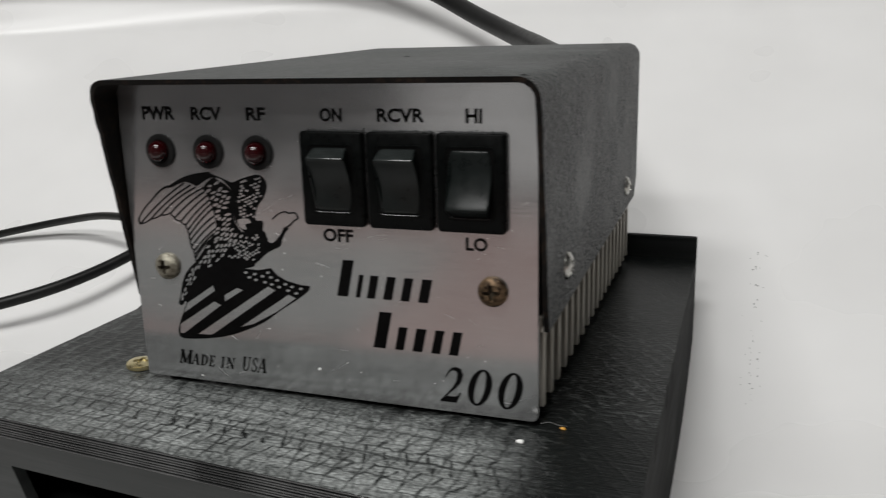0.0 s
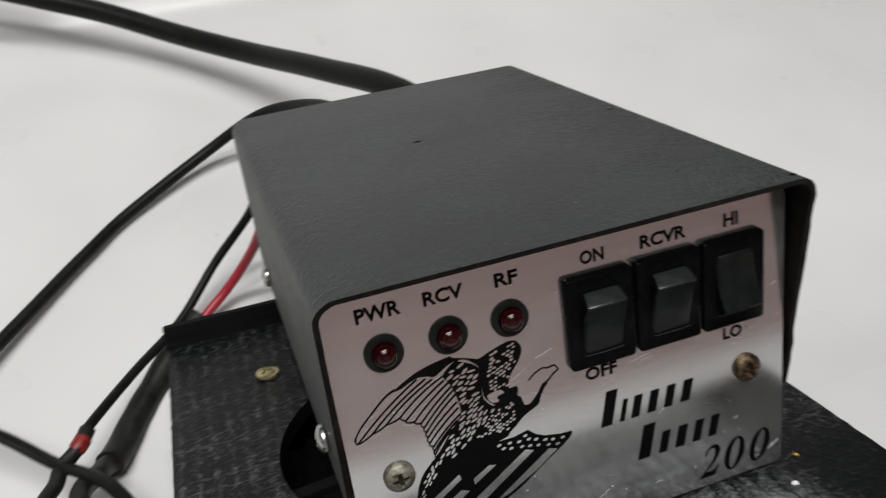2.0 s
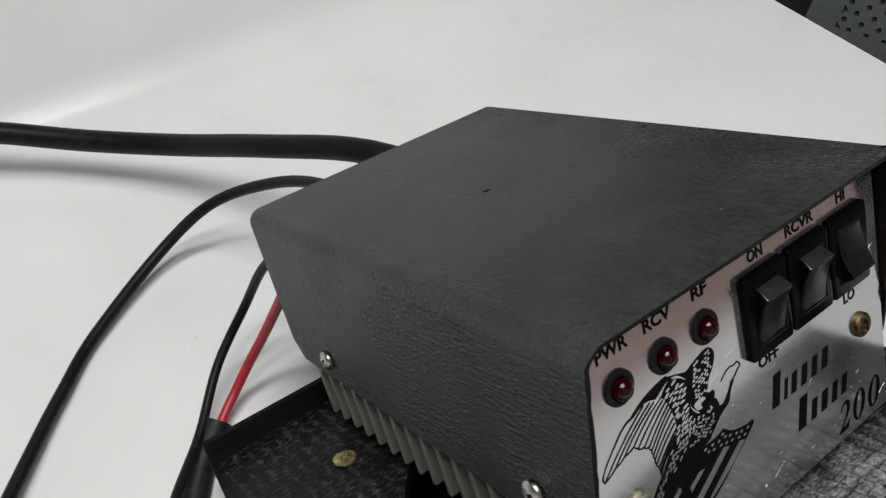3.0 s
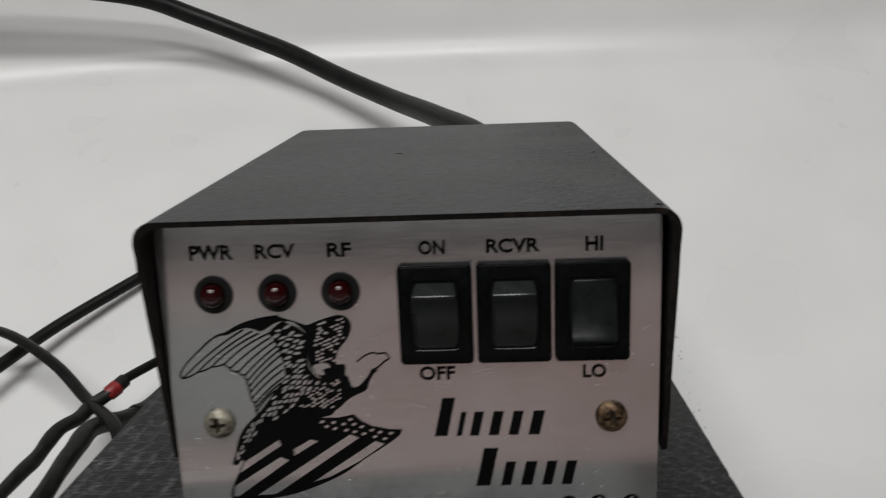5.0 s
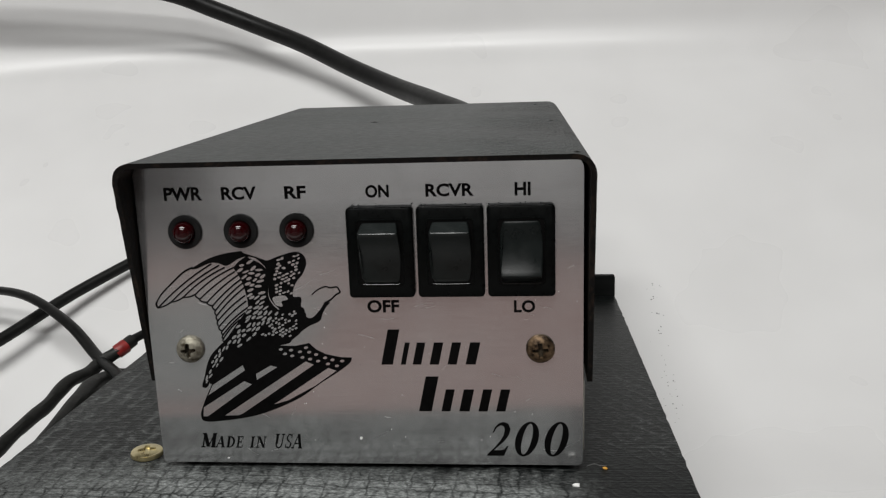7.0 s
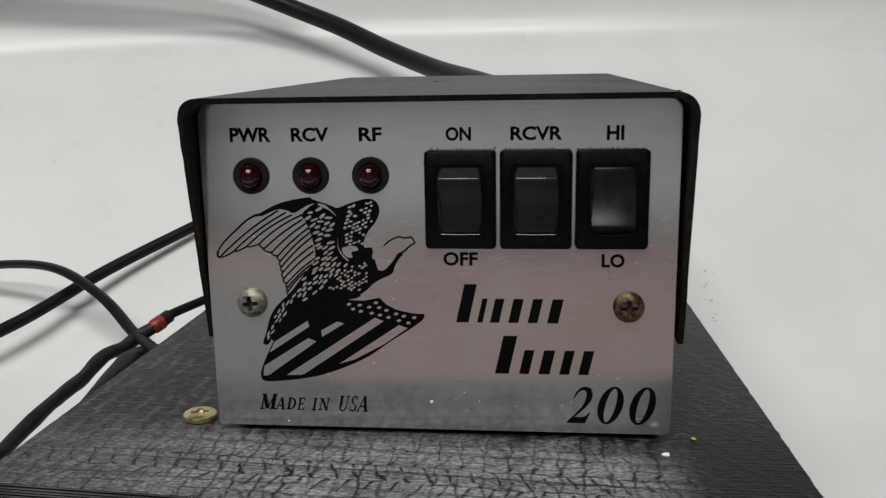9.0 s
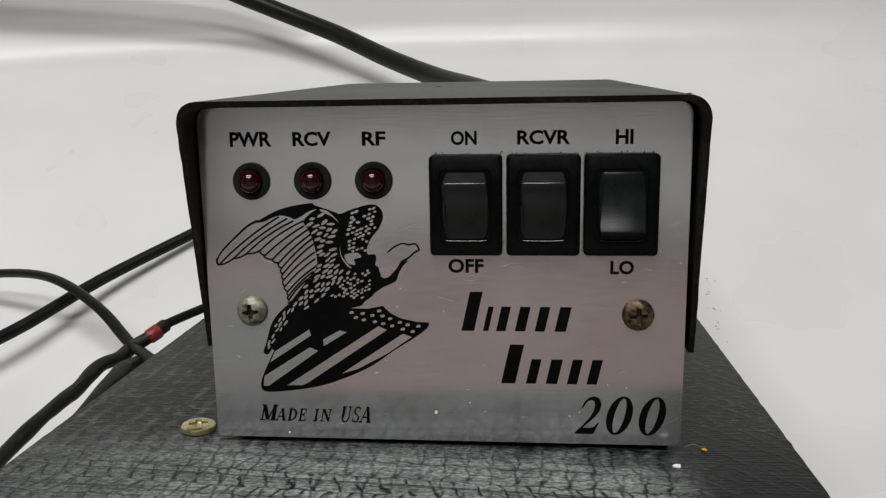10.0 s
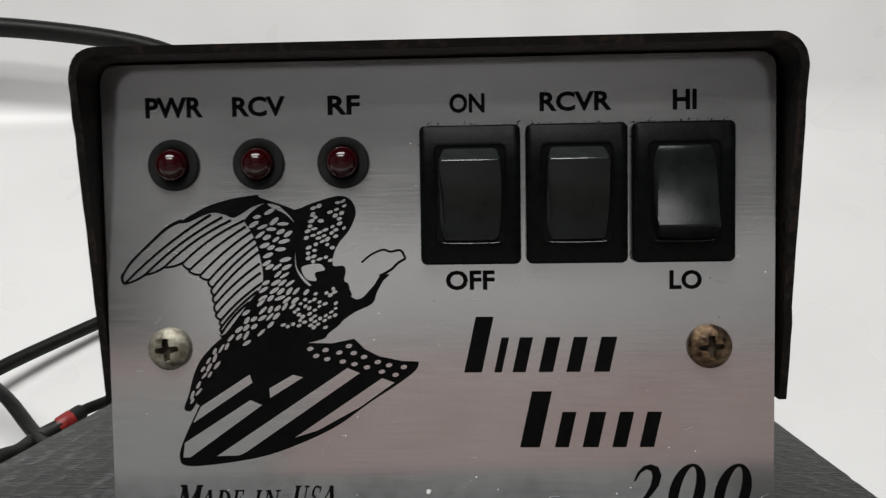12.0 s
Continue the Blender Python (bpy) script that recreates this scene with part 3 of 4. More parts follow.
def edge_points(count):
    """Points round the plate's outline, count a side."""
    out = []
    for (xa, ya), (xb, yb) in zip(CORNERS, CORNERS[1:] + CORNERS[:1]):
        for i in range(count):
            x, y = xa + (xb - xa) * i / count, ya + (yb - ya) * i / count
            out.append((x + (0.30 * noise.noise(Vector((x, y * 0.45, 0))) if xa == xb else 0), y))
    return out


HOLE = (-19.0, 60.0, 45.2)
bm = bmesh.new()
outer = edge_points(72)
levels = {}
for z in (0.0, -5.0):
    ring_o = [bm.verts.new(Vector((x, y, z)) * MM) for x, y in outer]
    ring_i = []
    for x, y in outer:
        d = Vector((x - HOLE[0], y - HOLE[1])).normalized() * HOLE[2]
        ring_i.append(bm.verts.new(Vector((HOLE[0] + d.x, HOLE[1] + d.y, z)) * MM))
    levels[z] = (ring_o, ring_i)
k = len(outer)
for i in range(k):
    j = (i + 1) % k
    for z in levels:
        o, n_ = levels[z]
        bm.faces.new((o[i], o[j], n_[j], n_[i]))
    for which in (0, 1):
        a, b = levels[0.0][which], levels[-5.0][which]
        bm.faces.new((a[i], a[j], b[j], b[i])).material_index = 1
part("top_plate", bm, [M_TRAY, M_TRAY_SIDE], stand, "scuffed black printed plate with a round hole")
# layer lines along the front edge, glossy and paler for their lamp glint
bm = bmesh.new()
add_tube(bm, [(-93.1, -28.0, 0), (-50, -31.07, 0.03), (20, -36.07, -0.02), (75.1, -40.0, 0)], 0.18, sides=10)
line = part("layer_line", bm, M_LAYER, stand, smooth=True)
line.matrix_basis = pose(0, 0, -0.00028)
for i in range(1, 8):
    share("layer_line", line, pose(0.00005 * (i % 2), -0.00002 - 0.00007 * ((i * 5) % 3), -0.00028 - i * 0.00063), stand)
# back lip
bm = bmesh.new()
add_prism(bm, [(-93, 155), (75, 150), (75, 153.1), (-93, 158.1)], 0.004, 8.5, "xy")
bmesh.ops.bevel(bm, geom=[e for e in bm.edges if all(v.co.z > 0.008 for v in e.verts)], offset=0.0004, segments=2, affect="EDGES")
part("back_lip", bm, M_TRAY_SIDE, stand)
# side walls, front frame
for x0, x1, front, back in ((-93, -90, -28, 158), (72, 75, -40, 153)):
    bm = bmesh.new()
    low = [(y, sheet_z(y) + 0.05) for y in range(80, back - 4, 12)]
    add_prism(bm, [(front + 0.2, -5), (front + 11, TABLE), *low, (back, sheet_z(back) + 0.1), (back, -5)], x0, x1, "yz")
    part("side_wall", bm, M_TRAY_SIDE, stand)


def front_bar(x0, x1, z0, z1):
    """A bar of the leaning front frame."""
    bm = bmesh.new()
    got = add_box(bm, x0, x1, 0, 3, z0, z1)
    for v in bm.verts:
        x, z = v.co.x * 1000, v.co.z * 1000
        v.co.y += (-34.0 - 0.0714 * (x + 9.0) + 0.27 * (-5 - z)) * MM
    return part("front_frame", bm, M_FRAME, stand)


front_bar(-93, 74, -14, -5.05)
front_bar(-93, -72, TABLE, -14)
front_bar(53, 74, TABLE, -14)
# Added plate, not seen itself, that keeps the fan hole dark.
bm = bmesh.new()
add_box(bm, -89.8, 70.8, -18, 139, -31, -28.5)
part("blackout_plate", bm, M_TRAY_SIDE, stand)
tagged(stand, "black 3D-printed plastic stand with a fan hole, on the white sheet", "stand")

# fan under the hole
fan = root("cooling_fan", pose(HOLE[0] * MM, HOLE[1] * MM, -0.0052))
bm = bmesh.new()
for x0, x1, y0, y1 in ((-50, -46, -50, 50), (46, 50, -50, 50), (-46, 46, -50, -46), (-46, 46, 46, 50)):
    add_box(bm, x0, x1, y0, y1, -20, 0)
part("frame", bm, M_BLACK, fan)
bm = bmesh.new()
add_lathe(bm, [(16, -18), (17, -17), (17, -5), (16, -4)], 32, axis="z")
part("hub", bm, M_BLACK, fan)
bm = bmesh.new()
vs = [bm.verts.new(Vector(p) * MM) for p in ((16, -5, -6), (16, 6, -14), (44, 8, -16), (44, -9, -5))]
bm.faces.new(vs)
bmesh.ops.solidify(bm, geom=bm.faces[:], thickness=1.2 * MM)
blade = part("blade", bm, M_BLACK, fan)
for i in range(1, 7):
    share("blade", blade, pose(0, 0, 0, 0, 0, i * 360 / 7), fan)
bm = bmesh.new()
add_box(bm, 15, 46, -2, 2, -3.5, -1, 0.5)
strut = part("strut", bm, M_TRAY_SIDE, fan)
for i in (1, 2, 3):
    share("strut", strut, pose(0, 0, 0, 0, 0, i * 90 + 5), fan)
tagged(fan, "black cooling fan fixed under the stand's round hole", "fan")

# ---- amplifier ----
amp = root("amplifier")
SLOPE = 0.0226


def front_y(z):
    """The cover's front edge leans out towards the top."""
    return -7.6 + (75 - z) * 0.174


def cover_profile(half, top, low, r, steps=7):
    upright = [low + 6.5 + (top - r - low - 6.5) * i / 16 for i in range(16)]
    pts = [(-half, low)] + [(-half, z) for z in upright]
    for i in range(steps + 1):
        a = radians(180 - 90 * i / steps)
        pts.append((-half + r + r * math.cos(a), top - r + r * math.sin(a)))
    for i in range(steps + 1):
        a = radians(90 - 90 * i / steps)
        pts.append((half - r + r * math.cos(a), top - r + r * math.sin(a)))
    pts += [(half, z) for z in reversed(upright)] + [(half, low)]
    return pts


bm = bmesh.new()
BACK = 147.5
outer = cover_profile(52.7, 75.4, 21.6, 4.6)
inner = cover_profile(51.5, 74.2, 21.6, 3.4)
rows = {}
for key, pts in (("o", outer), ("i", inner)):
    for end in ("f", "b"):
        ring = []
        for x, z in pts:
            y = front_y(z) + 0.5 * noise.noise(Vector((x * 0.4, 7.0, z * 0.45))) if end == "f" else (BACK if z > 24 else BACK - 5)
            if end == "f" and x > 0 and z < 34:
                y -= 0.7
            ring.append(bm.verts.new(Vector((x - 0.1, y, z + SLOPE * (y + 10))) * MM))
        rows[key + end] = ring
k = len(outer)
for i in range(k - 1):
    f = bm.faces.new((rows["of"][i], rows["of"][i + 1], rows["ob"][i + 1], rows["ob"][i]))
    f.material_index = 3 if abs(outer[i][0]) + abs(outer[i + 1][0]) > 105.39 else 0
    f = bm.faces.new((rows["if"][i], rows["ib"][i], rows["ib"][i + 1], rows["if"][i + 1]))
    f.material_index = 2
    for a, b in (("of", "if"), ("ob", "ib")):
        f = bm.faces.new((rows[a][i], rows[b][i], rows[b][i + 1], rows[a][i + 1]))
        f.material_index = 1
for i in (0, k - 1):
    f = bm.faces.new((rows["of"][i], rows["ob"][i], rows["ib"][i], rows["if"][i]))
    f.material_index = 1
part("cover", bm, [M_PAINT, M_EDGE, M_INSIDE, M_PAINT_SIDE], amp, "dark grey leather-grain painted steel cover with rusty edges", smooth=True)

# small dents and chips on the cover's top
for name, x, y, w, d in (("dent", -7.8, 76.5, 2.4, 0.9), ("chip", 48.4, -4.6, 1.5, 0.8), ("chip", 46, 67, 1.4, 0.8), ("chip", 43, 132, 1.5, 0.7)):
    bm = bmesh.new()
    ring = []
    z = 75.4 + SLOPE * (y + 10)
    for i in range(10):
        a = 2 * math.pi * i / 10
        ring.append(bm.verts.new(Vector((x + w * math.cos(a) * 0.7, y + d * math.sin(a), z - 0.05)) * MM))
    top = bm.verts.new(Vector((x + 0.2, y, z + 0.22)) * MM)
    for i in range(10):
        bm.faces.new((ring[i], ring[(i + 1) % 10], top))
    part(name, bm, M_INK, amp)

# back plate and inner chassis
bm = bmesh.new()
add_box(bm, -51.9, 50.7, 144, 146, 24, 77, 0.4)
part("back_plate", bm, M_INSIDE, amp)
bm = bmesh.new()
add_box(bm, -50.5, 50.5, 1.8, 143.8, 25, 71.5, 0.5)
part("chassis", bm, M_INSIDE, amp)
bm = bmesh.new()
add_box(bm, -50.8, 50.8, 2.0, 141, 21.0, 24.9, 0.3)
part("heatsink_base", bm, M_FIN, amp)
bm = bmesh.new()
add_box(bm, -51, 51, 0, 2.0, 3.4, 21.0, 0.25, 1)
fin = part("fin", bm, M_FIN, amp, "thin dull aluminium cooling fin")
fin.matrix_basis = pose(0, 0.0035, 0)
for i in range(1, 18):
    share("fin", fin, pose(0, 0.0035 + 0.0079 * i, 0), amp)

bm = bmesh.new()
add_lathe(bm, [(4.0, 0.02), (4.4, 0.5), (4.4, 3.1), (4.0, 3.39)], 28, axis="z")
foot = part("foot", bm, M_FOOT, amp, "small brown rubber foot", smooth=True)
foot.matrix_basis = pose(0.0445, 0.0065, 0)
for x, y in ((-0.0445, 0.0065), (0.0445, 0.136), (-0.0445, 0.136)):
    share("foot", foot, pose(x, y, 0), amp)

# front panel
PANEL = (-51.2, 50.4, 1.4, 74.0)
bm = bmesh.new()
corners = round_rect(*PANEL, 2.6)
add_prism(bm, corners[:14] + [(PANEL[0], PANEL[2] + 0.9), (PANEL[0] + 0.25, PANEL[2] + 0.25), (PANEL[0] + 0.9, PANEL[2]), (PANEL[1] - 1.3, PANEL[2]), (PANEL[1] - 0.4, PANEL[2] + 0.4), (PANEL[1], PANEL[2] + 1.3)], 0, 1.6)
panel = part("front_panel", bm, M_PANEL, amp, "brushed aluminium front panel with black print")
for body, x0, x1, z0, z1 in (("PWR", -44.3, -35.4, 65.9, 69.0), ("RCV", -30.9, -22.8, 65.9, 68.9), ("RF", -16.3, -11.4, 65.9, 68.8),
                             ("ON", 2.1, 7.4, 65.8, 68.7), ("RCVR", 15.6, 26.3, 65.8, 68.7), ("HI", 35.3, 38.8, 65.7, 68.7),
                             ("OFF", 1.2, 8.6, 39.1, 42.1), ("LO", 34.8, 39.6, 38.9, 41.8)):
    writing("printed_word", body, x0, x1, z0, z1, panel, weight=0.030)

layer = [0.08]


def ink(bm, outline):
    """One flat printed shape; each lies a hair higher than the last."""
    layer[0] = 0.08 + (layer[0] - 0.08 + 0.0011) % 0.033
    add_prism(bm, outline, -layer[0], -0.01)


def slant(points, x, z, w, h, lean=0.22):
    """Points of a unit box, set at x, z in a leaning box w wide and h high."""
    return [(x + u * w + v * h * lean, z + v * h) for u, v in points]


# the three bold digits: a swelling two and two noughts, thick at the sides
bm = bmesh.new()
ink(bm, slant([(0.05, 0.70), (0.12, 0.86), (0.28, 0.97), (0.50, 1.0), (0.75, 0.95), (0.90, 0.80), (0.88, 0.62), (0.72, 0.45), (0.45, 0.27), (0.27, 0.16), (0.62, 0.16), (0.80, 0.19), (0.90, 0.29), (0.97, 0.29),
               (0.84, 0.0), (0.0, 0.0), (0.0, 0.04), (0.30, 0.25), (0.52, 0.45), (0.62, 0.62), (0.62, 0.78), (0.54, 0.88), (0.38, 0.91), (0.22, 0.85), (0.10, 0.69)], 28.0, 3.7, 4.7, 8.5, 0.2))
part("printed_digit", bm, M_INK, panel)


def nought(x):
    bm = bmesh.new()
    turn = [2 * math.pi * i / 40 for i in range(40)]
    outer = [(x + 2.68 * math.cos(a) + 0.9 * math.sin(a), 7.95 + 4.35 * math.sin(a)) for a in turn]
    inner = [(x + 1.12 * math.cos(a) + 0.9 * math.sin(a), 7.95 + 3.92 * math.sin(a)) for a in turn]
    loops = [[bm.verts.new(Vector((p, y, q)) * MM) for p, q in ring] for ring, y in ((outer, -0.01), (outer, -0.09), (inner, -0.09), (inner, -0.01))]
    for a, b in zip(loops, loops[1:]):
        for i in range(40):
            bm.faces.new((a[i], a[(i + 1) % 40], b[(i + 1) % 40], b[i]))
    part("printed_digit", bm, M_INK, panel)


nought(37.4)
nought(44.3)


def stroke(a, b, w):
    """An upright-ended bar of a letter from a to b in a unit box."""
    return [(a[0] - w / 2, a[1]), (a[0] + w / 2, a[1]), (b[0] + w / 2, b[1]), (b[0] - w / 2, b[1])]


def flat_bar(x0, x1, z, h=0.07):
    return [(x0, z), (x1, z), (x1, z + h), (x0, z + h)]


def bow(cx, cz, rx, rz, a0, a1, thick, thin=0.07, steps=12):
    """An arc that swells where it runs upright."""
    out, back = [], []
    for i in range(steps + 1):
        a = radians(a0 + (a1 - a0) * i / steps)
        out.append((cx + rx * math.cos(a), cz + rz * math.sin(a)))
        back.append((cx + (rx - thick) * math.cos(a), cz + (rz - thin) * math.sin(a)))
    return out + back[::-1]


BOLD, FINE = 0.24, 0.085
LETTERS = {
    "M": [stroke((0.14, 0), (0.14, 1), FINE), stroke((0.16, 1), (0.5, 0.05), BOLD), stroke((0.5, 0.05), (0.86, 1), FINE), stroke((0.85, 0), (0.85, 1), BOLD), flat_bar(0.0, 0.3, 0), flat_bar(0.68, 1.02, 0), flat_bar(0.0, 0.2, 0.93), flat_bar(0.8, 1.02, 0.93)],
    "A": [stroke((0.08, 0), (0.52, 1), FINE), stroke((0.84, 0), (0.52, 1), BOLD), flat_bar(0.22, 0.72, 0.3), flat_bar(-0.04, 0.24, 0), flat_bar(0.62, 1.04, 0)],
    "D": [stroke((0.24, 0), (0.24, 1), BOLD), bow(0.35, 0.5, 0.62, 0.5, -90, 90, BOLD), flat_bar(0.04, 0.4, 0), flat_bar(0.04, 0.4, 0.93)],
    "E": [stroke((0.28, 0), (0.28, 1), BOLD), flat_bar(0.04, 0.92, 0), flat_bar(0.04, 0.88, 0.93), flat_bar(0.3, 0.68, 0.47), stroke((0.88, 0), (0.92, 0.26), FINE), stroke((0.86, 0.74), (0.86, 1), FINE), stroke((0.68, 0.36), (0.68, 0.66), FINE)],
    "I": [stroke((0.5, 0), (0.5, 1), BOLD * 2), flat_bar(0.05, 0.95, 0), flat_bar(0.05, 0.95, 0.93)],
    "N": [stroke((0.16, 0), (0.16, 1), FINE), stroke((0.84, 0), (0.2, 1), BOLD), stroke((0.84, 0), (0.84, 1), FINE), flat_bar(0.0, 0.34, 0), flat_bar(0.68, 1.0, 0.93), flat_bar(0.0, 0.26, 0.93)],
    "U": [stroke((0.24, 0.3), (0.24, 1), BOLD), stroke((0.83, 0.3), (0.83, 1), FINE), bow(0.5, 0.32, 0.38, 0.33, 180, 360, 0.15), flat_bar(0.04, 0.44, 0.93), flat_bar(0.68, 1.0, 0.93)],
    "S": [bow(0.48, 0.74, 0.34, 0.27, 40, 215, 0.17, 0.075), bow(0.48, 0.26, 0.37, 0.27, 220, 395, 0.19, 0.075), [(0.17, 0.66), (0.4, 0.58), (0.84, 0.3), (0.84, 0.2), (0.62, 0.40), (0.2, 0.56)], stroke((0.12, 0.02), (0.12, 0.3), FINE), stroke((0.78, 0.72), (0.78, 0.98), FINE)],
}
for body, x, z, w, h in (("M", -41.5, 5.3, 3.5, 3.7), ("A", -37.9, 5.3, 2.2, 2.9), ("D", -35.3, 5.3, 2.1, 2.9), ("E", -32.9, 5.3, 1.75, 2.9), ("I", -29.4, 5.3, 0.95, 2.9), ("N", -27.9, 5.3, 2.3, 2.9),
                         ("U", -23.5, 5.2, 2.3, 3.7), ("S", -20.9, 5.2, 1.9, 3.7), ("A", -19.1, 5.2, 2.5, 3.7)):
    bm = bmesh.new()
    for shape in LETTERS[body]:
        ink(bm, slant(shape, x, z, w, h))
    part("printed_letter", bm, M_INK, panel)

# the maker's two words, as plain leaning bars, one for each letter
for x, z, sizes in ((2.9, 26.5, ((4.5, 8.5), (1.9, 5.3), (3.3, 5.3), (3.6, 5.3), (3.5, 5.3), (3.9, 5.3))), (11.2, 14.9, ((5.0, 8.6), (3.5, 5.4), (4.0, 5.4), (3.5, 5.4), (3.6, 5.4)))):
    for w, h in sizes:
        bm = bmesh.new()
        thick = max(1.0, w * 0.60)
        ink(bm, slant([(0, 0), (1, 0), (1, 1), (0, 1)], x + (w - thick) / 2, z, thick, h))
        part("printed_bar", bm, M_INK, panel)
        x += w + 0.6

# emblem: a fan of strokes over a striped shield, in plain shapes
LIGHT = (-0.150, -0.05)


def emblem_shape(points, steps=5, name="emblem_shape"):
    bm = bmesh.new()
    ink(bm, [(p.x, p.y) for p in smooth_loop(points, steps)])
    return part(name, bm, M_INK, panel)


def ribbon(line, w0, w1):
    """A printed line through points, w0 to w1 wide."""
    bm = bmesh.new()
    up, down = [], []
    for k, p in enumerate(line):
        d = (line[min(k + 1, len(line) - 1)] - line[max(k - 1, 0)]).normalized()
        side = Vector((-d.y, d.x)) * (w0 + (w1 - w0) * k / (len(line) - 1)) / 2
        up.append(p + side)
        down.append(p - side)
    ink(bm, [(p.x, p.y) for p in up + down[::-1]])
    return part("emblem_stroke", bm, M_INK, panel)


def arched(a, b, rise, steps=7):
    """A shallow arch from a to b."""
    a, b = Vector(a), Vector(b)
    d = b - a
    side = Vector((-d.y, d.x)).normalized() * rise
    return [a + d * (i / steps) + side * 4 * (i / steps) * (1 - i / steps) for i in range(steps + 1)]


TIPS = [(-48.5, 40.6), (-45.2, 42.0), (-42.2, 43.1), (-39.3, 43.7), (-38.4, 42.5), (-36.7, 41.7), (-35.4, 40.9), (-34.9, 39.7), (-34.7, 38.4), (-34.5, 37.2), (-34.4, 35.7), (-33.7, 34.7), (-33.6, 33.7), (-33.6, 32.7)]
ROOTS = [(-34.7, 51.1), (-32.9, 50.7), (-31.6, 50.2), (-29.4, 50.2), (-29.3, 49.2), (-28.5, 48.4), (-27.5, 47.7), (-27.3, 46.7), (-27.4, 45.3), (-27.3, 43.5), (-27.2, 42.1), (-26.9, 40.6), (-27.7, 39.3), (-29.1, 37.6)]
ribbon(smooth_loop([(-48.6, 42.2), (-47.2, 44.1), (-44.2, 46.9), (-41.5, 49.2), (-39.2, 50.3)], 5, closed=False), 0.3, 0.5)
for i, (a, b) in enumerate(zip(TIPS, ROOTS)):
    ribbon(arched(a, b, 0.55 if i < 4 else 0.32), 0.34, 0.40)
    if i + 1 < len(TIPS):
        c, d = Vector(a), Vector(TIPS[i + 1])
        ribbon(arched(c, c + (d - c) * 0.96 + (Vector(ROOTS[i + 1]) - d).normalized() * 0.3, -0.22), 0.3, 0.36)
ribbon(arched((-48.6, 42.2), (-48.5, 40.6), -0.3), 0.4, 0.4)
emblem_shape([(-39.5, 50.0), (-37.0, 51.5), (-34.6, 52.6), (-31.7, 53.4), (-29.3, 53.8), (-27.3, 54.0), (-27.0, 53.6), (-24.4, 52.7), (-21.8, 51.7), (-21.1, 50.9), (-21.5, 49.4), (-21.9, 50.9), (-24.4, 52.4), (-26.4, 52.7), (-28.2, 52.2), (-29.7, 51.3), (-31.2, 50.6), (-32.6, 51.1), (-34.4, 51.4), (-36.1, 50.9), (-38.2, 50.0)])
FIELD = [(-29.4, 50.2), (-27.3, 52.2), (-25.3, 53.0), (-25.8, 52.4), (-23.0, 50.9), (-21.2, 48.6), (-21.6, 46.5), (-21.8, 43.0), (-20.6, 40.7), (-18.8, 38.9), (-21.8, 36.6), (-26.4, 32.5), (-29.0, 30.7), (-31.9, 30.7), (-33.9, 32.6), (-32.9, 32.8), (-29.1, 37.6), (-26.9, 40.6), (-27.4, 45.3), (-28.5, 48.4)]
emblem_shape(FIELD)
LOBE = [(-24.4, 52.7), (-21.8, 51.7), (-19.1, 52.6), (-15.6, 53.6), (-13.8, 53.5), (-12.7, 52.5), (-12.4, 50.8), (-13.4, 48.5), (-14.9, 46.7), (-15.8, 45.0), (-16.0, 43.1), (-14.4, 43.0), (-14.1, 42.1), (-14.3, 40.6), (-13.3, 38.3), (-17.4, 37.7), (-19.4, 40.1), (-20.8, 41.6), (-21.7, 43.6), (-21.6, 48.0), (-22.1, 50.3)]
emblem_shape(LOBE)
NECK = [(-20.3, 38.9), (-14.3, 40.6), (-13.3, 38.3), (-11.8, 38.0), (-9.8, 40.0), (-8.8, 41.4), (-7.4, 41.6), (-8.4, 40.6), (-9.4, 38.8), (-10.1, 37.2), (-12.8, 35.9), (-14.8, 34.5), (-16.9, 32.7), (-18.1, 31.7), (-23.5, 31.0), (-24.9, 34.3)]
emblem_shape(NECK)
BODY = [(-19.4, 40.1), (-15.9, 38.9), (-16.6, 35.1), (-14.8, 34.5), (-16.9, 32.7), (-18.1, 31.9), (-16.7, 33.1), (-20.0, 31.2), (-19.3, 29.9), (-21.5, 26.7), (-28.8, 24.6), (-37.3, 21.5), (-36.5, 24.6), (-34.6, 27.9), (-32.7, 30.7), (-30.8, 31.1), (-26.4, 33.2), (-24.2, 35.4)]
emblem_shape(BODY, 4)
emblem_shape([(-33.0, 32.4), (-36.3, 29.5), (-37.9, 26.8), (-38.9, 23.5), (-39.7, 21.3), (-39.3, 20.7), (-38.4, 21.0), (-36.9, 23.5), (-34.6, 26.4), (-32.9, 29.7), (-31.9, 31.3)])
bm = bmesh.new()
ink(bm, [(p.x, p.y) for p in smooth_loop([(-37.4, 21.4), (-38.7, 18.8), (-40.1, 15.8), (-40.7, 13.6), (-39.8, 12.1), (-35.0, 12.3), (-27.7, 13.5), (-21.8, 15.5), (-15.9, 18.3), (-10.8, 21.9), (-6.5, 24.7), (-3.6, 26.9), (-3.1, 28.2)], 4, closed=False)] + [(-5.7, 28.3), (-9.3, 29.1), (-11.4, 30.2), (-13.0, 31.8), (-16.4, 31.1), (-20.0, 31.2), (-27.3, 28.2)])
part("emblem_shield", bm, M_INK, panel)
ribbon(smooth_loop([(-11.6, 43.5), (-10.1, 44.7), (-8.3, 45.4), (-7.2, 45.1), (-5.7, 45.3), (-5.1, 44.5), (-5.0, 44.0), (-6.0, 43.4), (-7.2, 42.3), (-8.9, 41.4)], 5, closed=False), 0.3, 0.4)
